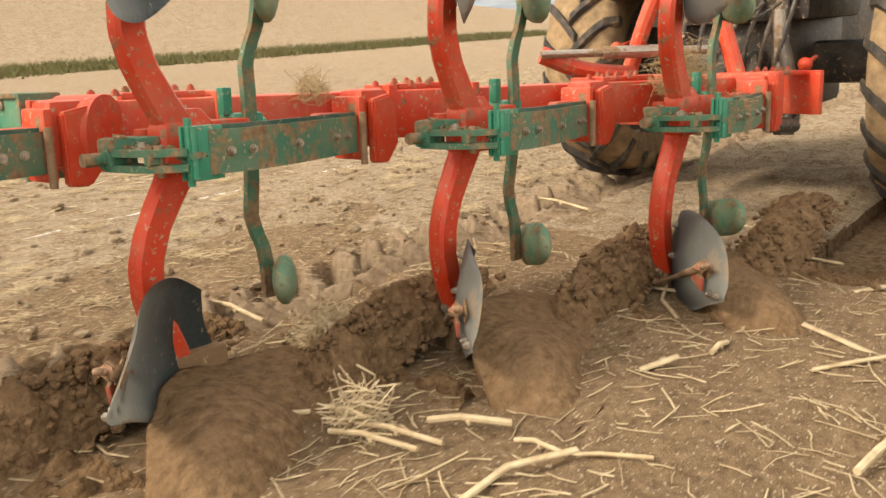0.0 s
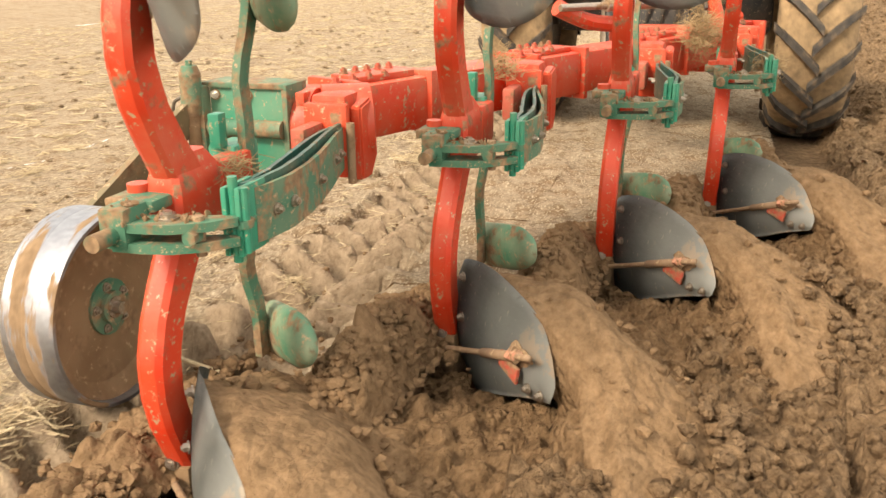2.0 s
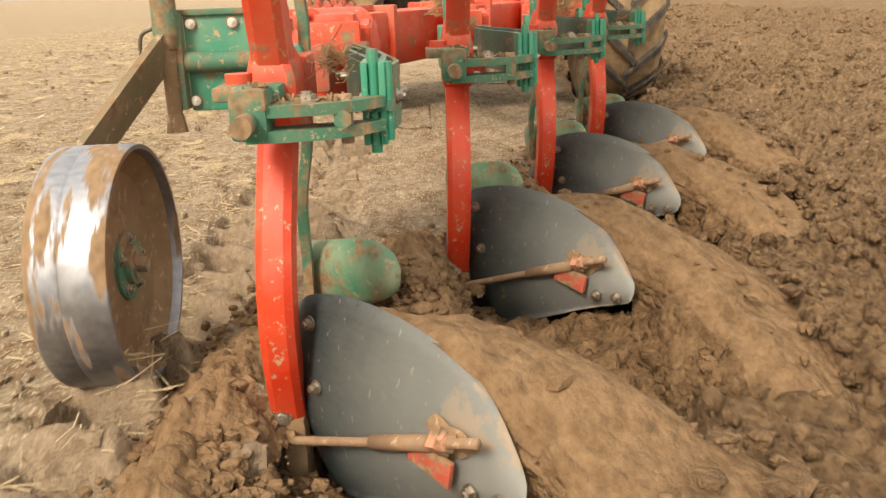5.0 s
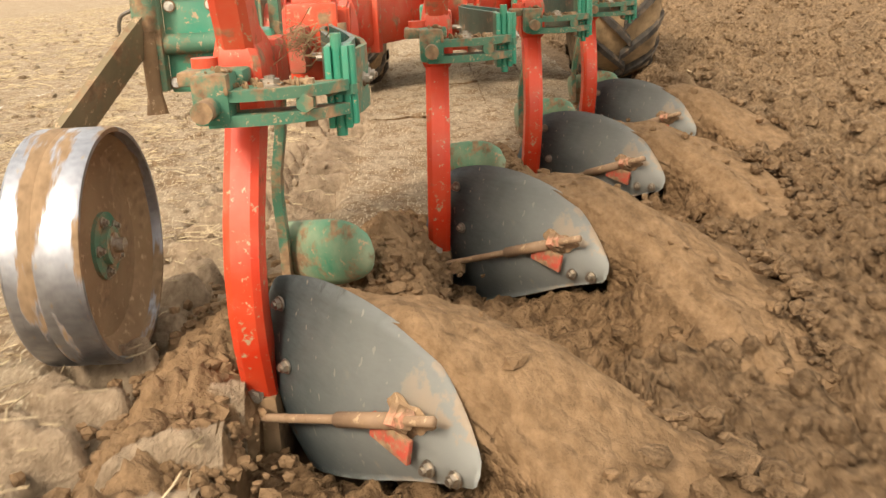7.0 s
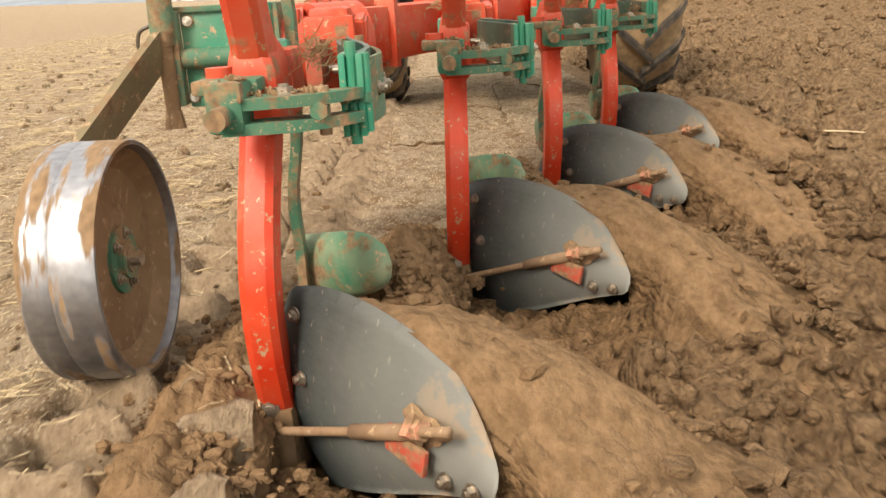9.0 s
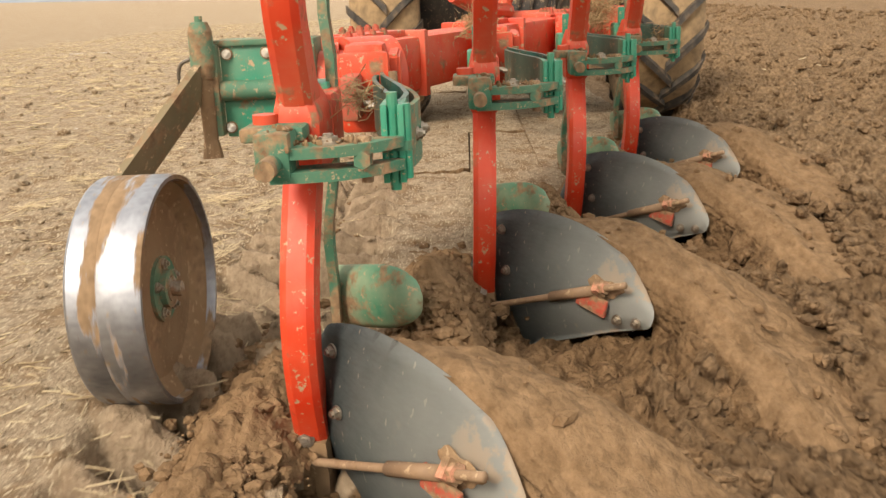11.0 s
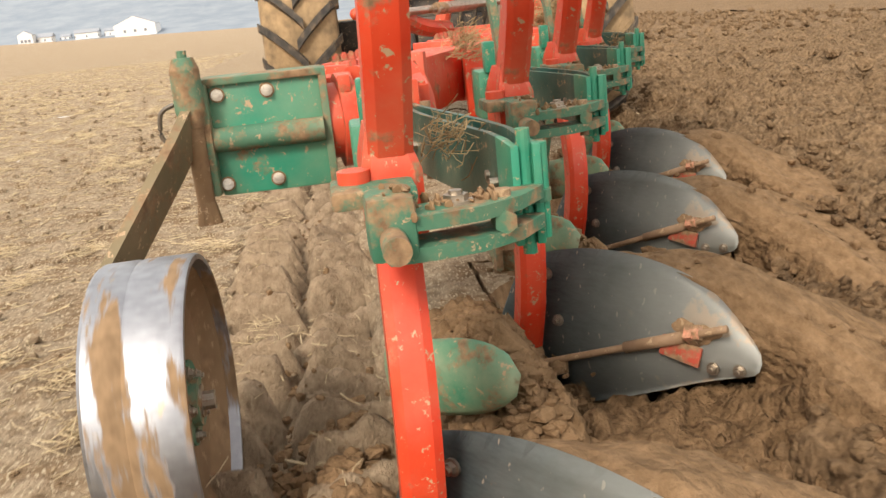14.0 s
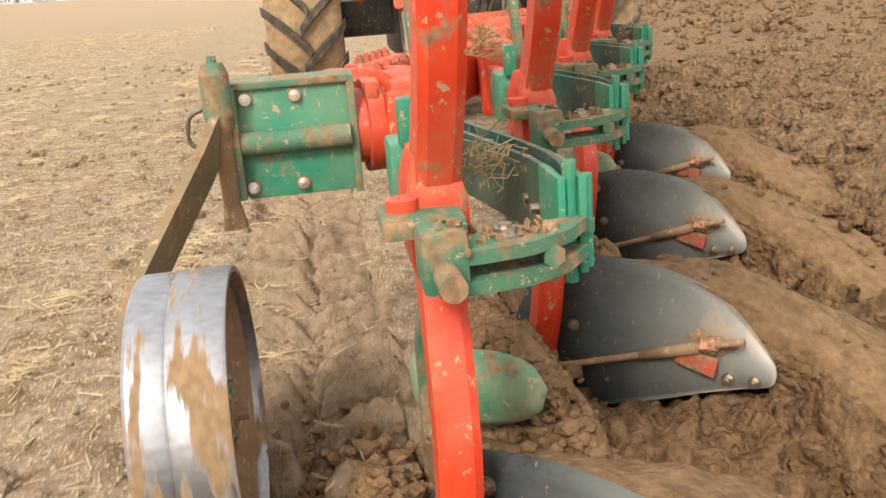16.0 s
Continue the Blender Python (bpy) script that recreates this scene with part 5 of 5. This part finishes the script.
STALKS = (
    ((1.65, -2.37, 0.03), (1.97, -2.43, 0.03), 0.016),
    ((1.09, -0.97, 0.03), (1.14, -1.29, 0.03), 0.012),
    ((1.17, -1.01, 0.03), (1.21, -1.33, 0.03), 0.012),
    ((1.31, -1.19, 0.03), (1.43, -1.43, 0.03), 0.016),
    ((1.39, 0.37, 0.03), (1.13, -0.39, 0.03), 0.016),
    ((1.35, 0.09, 0.03), (1.19, -0.58, 0.03), 0.017),
    ((1.80, 0.55, 0.03), (1.72, 0.08, 0.03), 0.013),
    ((4.56, 0.45, 0.03), (4.33, -0.10, 0.03), 0.011),
    ((2.28, -1.73, 0.03), (2.41, -1.74, 0.03), 0.014),
    ((1.34, -1.50, 0.03), (1.34, -1.68, 0.03), 0.010),
    ((4.19, -1.10, 0.03), (4.20, -1.29, 0.03), 0.010),
    ((1.01, -0.72, 0.03), (1.16, -0.81, 0.03), 0.012),
    ((1.71, -1.26, 0.03), (1.82, -1.42, 0.03), 0.009),
    ((1.56, -0.39, 0.03), (1.51, -0.58, 0.03), 0.013),
)
for p, q, r in STALKS:
    bm = bmesh.new()
    p, q = Vector(p), Vector(q)
    sag = (p + q) / 2 + Vector((0, 0, 0.012))
    cable(bm, (p, p.lerp(q, 0.35) + Vector((0.01, 0, 0.01)), sag, q), r * 0.75, 7)
    cable(bm, (p.lerp(q, 0.48), p.lerp(q, 0.52) + Vector((0, 0, 0.004))), r, 7)
    tagged(part("maize_stalk", bm, straw_mat), "pale broken maize stalk lying on the headland", "stalk", "maize stalks")
tagged(part("straw_heap", straw_tuft(31, (1.66, -0.38, 0.08), 0.17, 420, 0.0026), straw_mat), "tangled heap of dry maize straw", "straw", kind="stuff")
tagged(part("straw_heap", straw_tuft(32, (1.21, -0.99, 0.04), 0.15, 160, 0.0024), straw_mat), "loose tuft of dry maize straw", "straw", kind="stuff")

# ---- far away: verge, farm, wooded hills ----
q = np.random.RandomState(21)
n = 16000
vx, vy = q.uniform(-20, 58, n), 33 + q.normal(0, 0.8, n)
vy = np.where(q.uniform(0, 1, n) < 0.3, vy + 3.5, vy) + 0.05 * vx * 0
vz = far_left(vx, vy)
hgt = q.uniform(0.12, 0.55, n)
lean = q.normal(0, 0.16, (n, 2))
wd = 0.05
V = np.stack([np.stack([vx - wd, vy, vz], -1), np.stack([vx + wd, vy, vz], -1), np.stack([vx + lean[:, 0], vy + lean[:, 1], vz + hgt], -1)], 1).reshape(-1, 3)
F = np.arange(3 * n).reshape(n, 3)
tagged(sheet("verge_grass", V, F, [grass_mat]), "rough dull green grass verge across the field", "grass", kind="stuff")

FARM = ((640, 119, 13.0, 20, 6.0, 5.5, 90), (648, 138, 3.5, 7, 4.0, 1.6, 0), (644, 152, 4.0, 15, 4.2, 2.2, 0), (636, 176, 4.0, 9, 3.8, 2.4, 0), (630, 186, 4.5, 8, 6.0, 2.6, 90), (652, 168, 3.0, 6, 3.2, 1.5, 0))


def farmhouse(x, y, d, w, h, rise, turn):
    house = tagged(new("farm_building"), "low white farm building with pale grey roof, far off in haze", "building", "farm")
    house.location = (x, y, 4.2)
    house.rotation_euler = (0, 0, radians(turn))
    bm = bmesh.new()
    box(bm, (-d, -w / 2, -2.0), (d, w / 2, h), 0)
    if turn:
        for sy in (-w / 2, w / 2):
            bm.faces.new([bm.verts.new(p) for p in ((-d, sy, h), (d, sy, h), (0, sy, h + rise - 0.3))])
    part("wall", bm, white_wall, house)
    bm = bmesh.new()
    v = [bm.verts.new((sx * (d + 0.5), sy * (w / 2 + (-0.1 if turn else 0.5)), h - 0.2)) for sy in (-1, 1) for sx in (-1, 1)] + [bm.verts.new((0, sy * (w / 2 + (-0.1 if turn else 0.5)), h + rise)) for sy in (-1, 1)]
    for f in ((0, 1, 4), (2, 5, 3), (0, 4, 5, 2), (1, 3, 5, 4), (0, 2, 3, 1)):
        bm.faces.new([v[i] for i in f])
    part("roof", bm, grey_roof, house)
    for i in range(3):
        bm = bmesh.new()
        a = (i - 1) * 0.5
        if turn:
            box(bm, (a * d - 0.8, w / 2, 1.2), (a * d + 0.8, w / 2 + 0.06, 3.0), 0)
        else:
            box(bm, (-d - 0.06, a * w - 0.5, 1.0), (-d, a * w + 0.5, 2.4), 0)
        part("window", bm, window_dark, house)


for row in FARM:
    farmhouse(*row)

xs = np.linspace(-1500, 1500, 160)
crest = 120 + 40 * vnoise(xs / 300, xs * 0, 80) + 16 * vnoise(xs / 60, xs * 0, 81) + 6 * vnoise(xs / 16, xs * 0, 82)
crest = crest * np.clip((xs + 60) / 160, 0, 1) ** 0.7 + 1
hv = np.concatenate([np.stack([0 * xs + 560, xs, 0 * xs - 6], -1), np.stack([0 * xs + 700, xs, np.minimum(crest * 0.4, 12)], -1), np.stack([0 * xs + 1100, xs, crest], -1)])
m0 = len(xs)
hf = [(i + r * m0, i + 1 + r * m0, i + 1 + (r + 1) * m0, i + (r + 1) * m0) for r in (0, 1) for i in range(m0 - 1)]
tagged(sheet("backdrop_hills", hv, hf, [hill_mat]), "wooded hillside with blue-grey haze painted into its colour", "hills", kind="structure")


# ---- everything that moves ----
def motions():
    beats = [i * 0.5 for i in range(33)]
    plough_rows = [(t, plough_pose(t)) for t in beats]
    walk(plough, plough_rows)
    # the soil starts to flow as the plough sinks in: the bow lifts first, the tail fills up behind it
    for n, ob in enumerate(flows):
        bow = Matrix.Translation((BODIES[n % 4][0] + 0.15, 0, 0))
        walk(ob, [(t, Matrix.Translation((travelled(t), 0, lerp(t, (0, 0.5, 1.0), (-0.05, 0.03, 0) if 'wave' in ob.name else (-0.11, -0.03, 0)))) @ bow @ pose(0, 0, 0, 0, lerp(t, (0, 0.5, 1.0), (-15, -7, 0)), 0) @ bow.inverted()) for t in beats])
    # the tractor still swings into line at the start
    walk(tractor, [(t, Matrix.Translation((travelled(t), lerp(t, (0, 0.5, 1.0, 1.5, 2.5), (0.06, 0.20, 0.16, 0.10, 0.0)), 0))) for t in beats])
    for wheel, at in wheels:
        walk(wheel, [(t, Matrix.Translation(at) @ pose(0, 0, 0, 0, math.degrees(travelled(t) / 0.86), 0)) for t in beats])
    walk(depth_wheel, [(t, Matrix.Translation(WHEEL_AT) @ pose(0, 0, 0, 0, math.degrees(travelled(t) / WHEEL_R) % 360, 0)) for t in [i * 0.16 for i in range(101)]])
    for ob, k, c, yaw, tip, rise in slabs:
        times = {0.0, 16.0}
        for u, *_ in TURNING:
            t = gone(c[0] - BODIES[k][0] - u)
            if 0.02 < t < 15.98:
                times.add(round(t * FPS) / FPS)
        walk(ob, [(t, turned(c, k, t, yaw, tip, rise)) for t in sorted(times)])


motions()
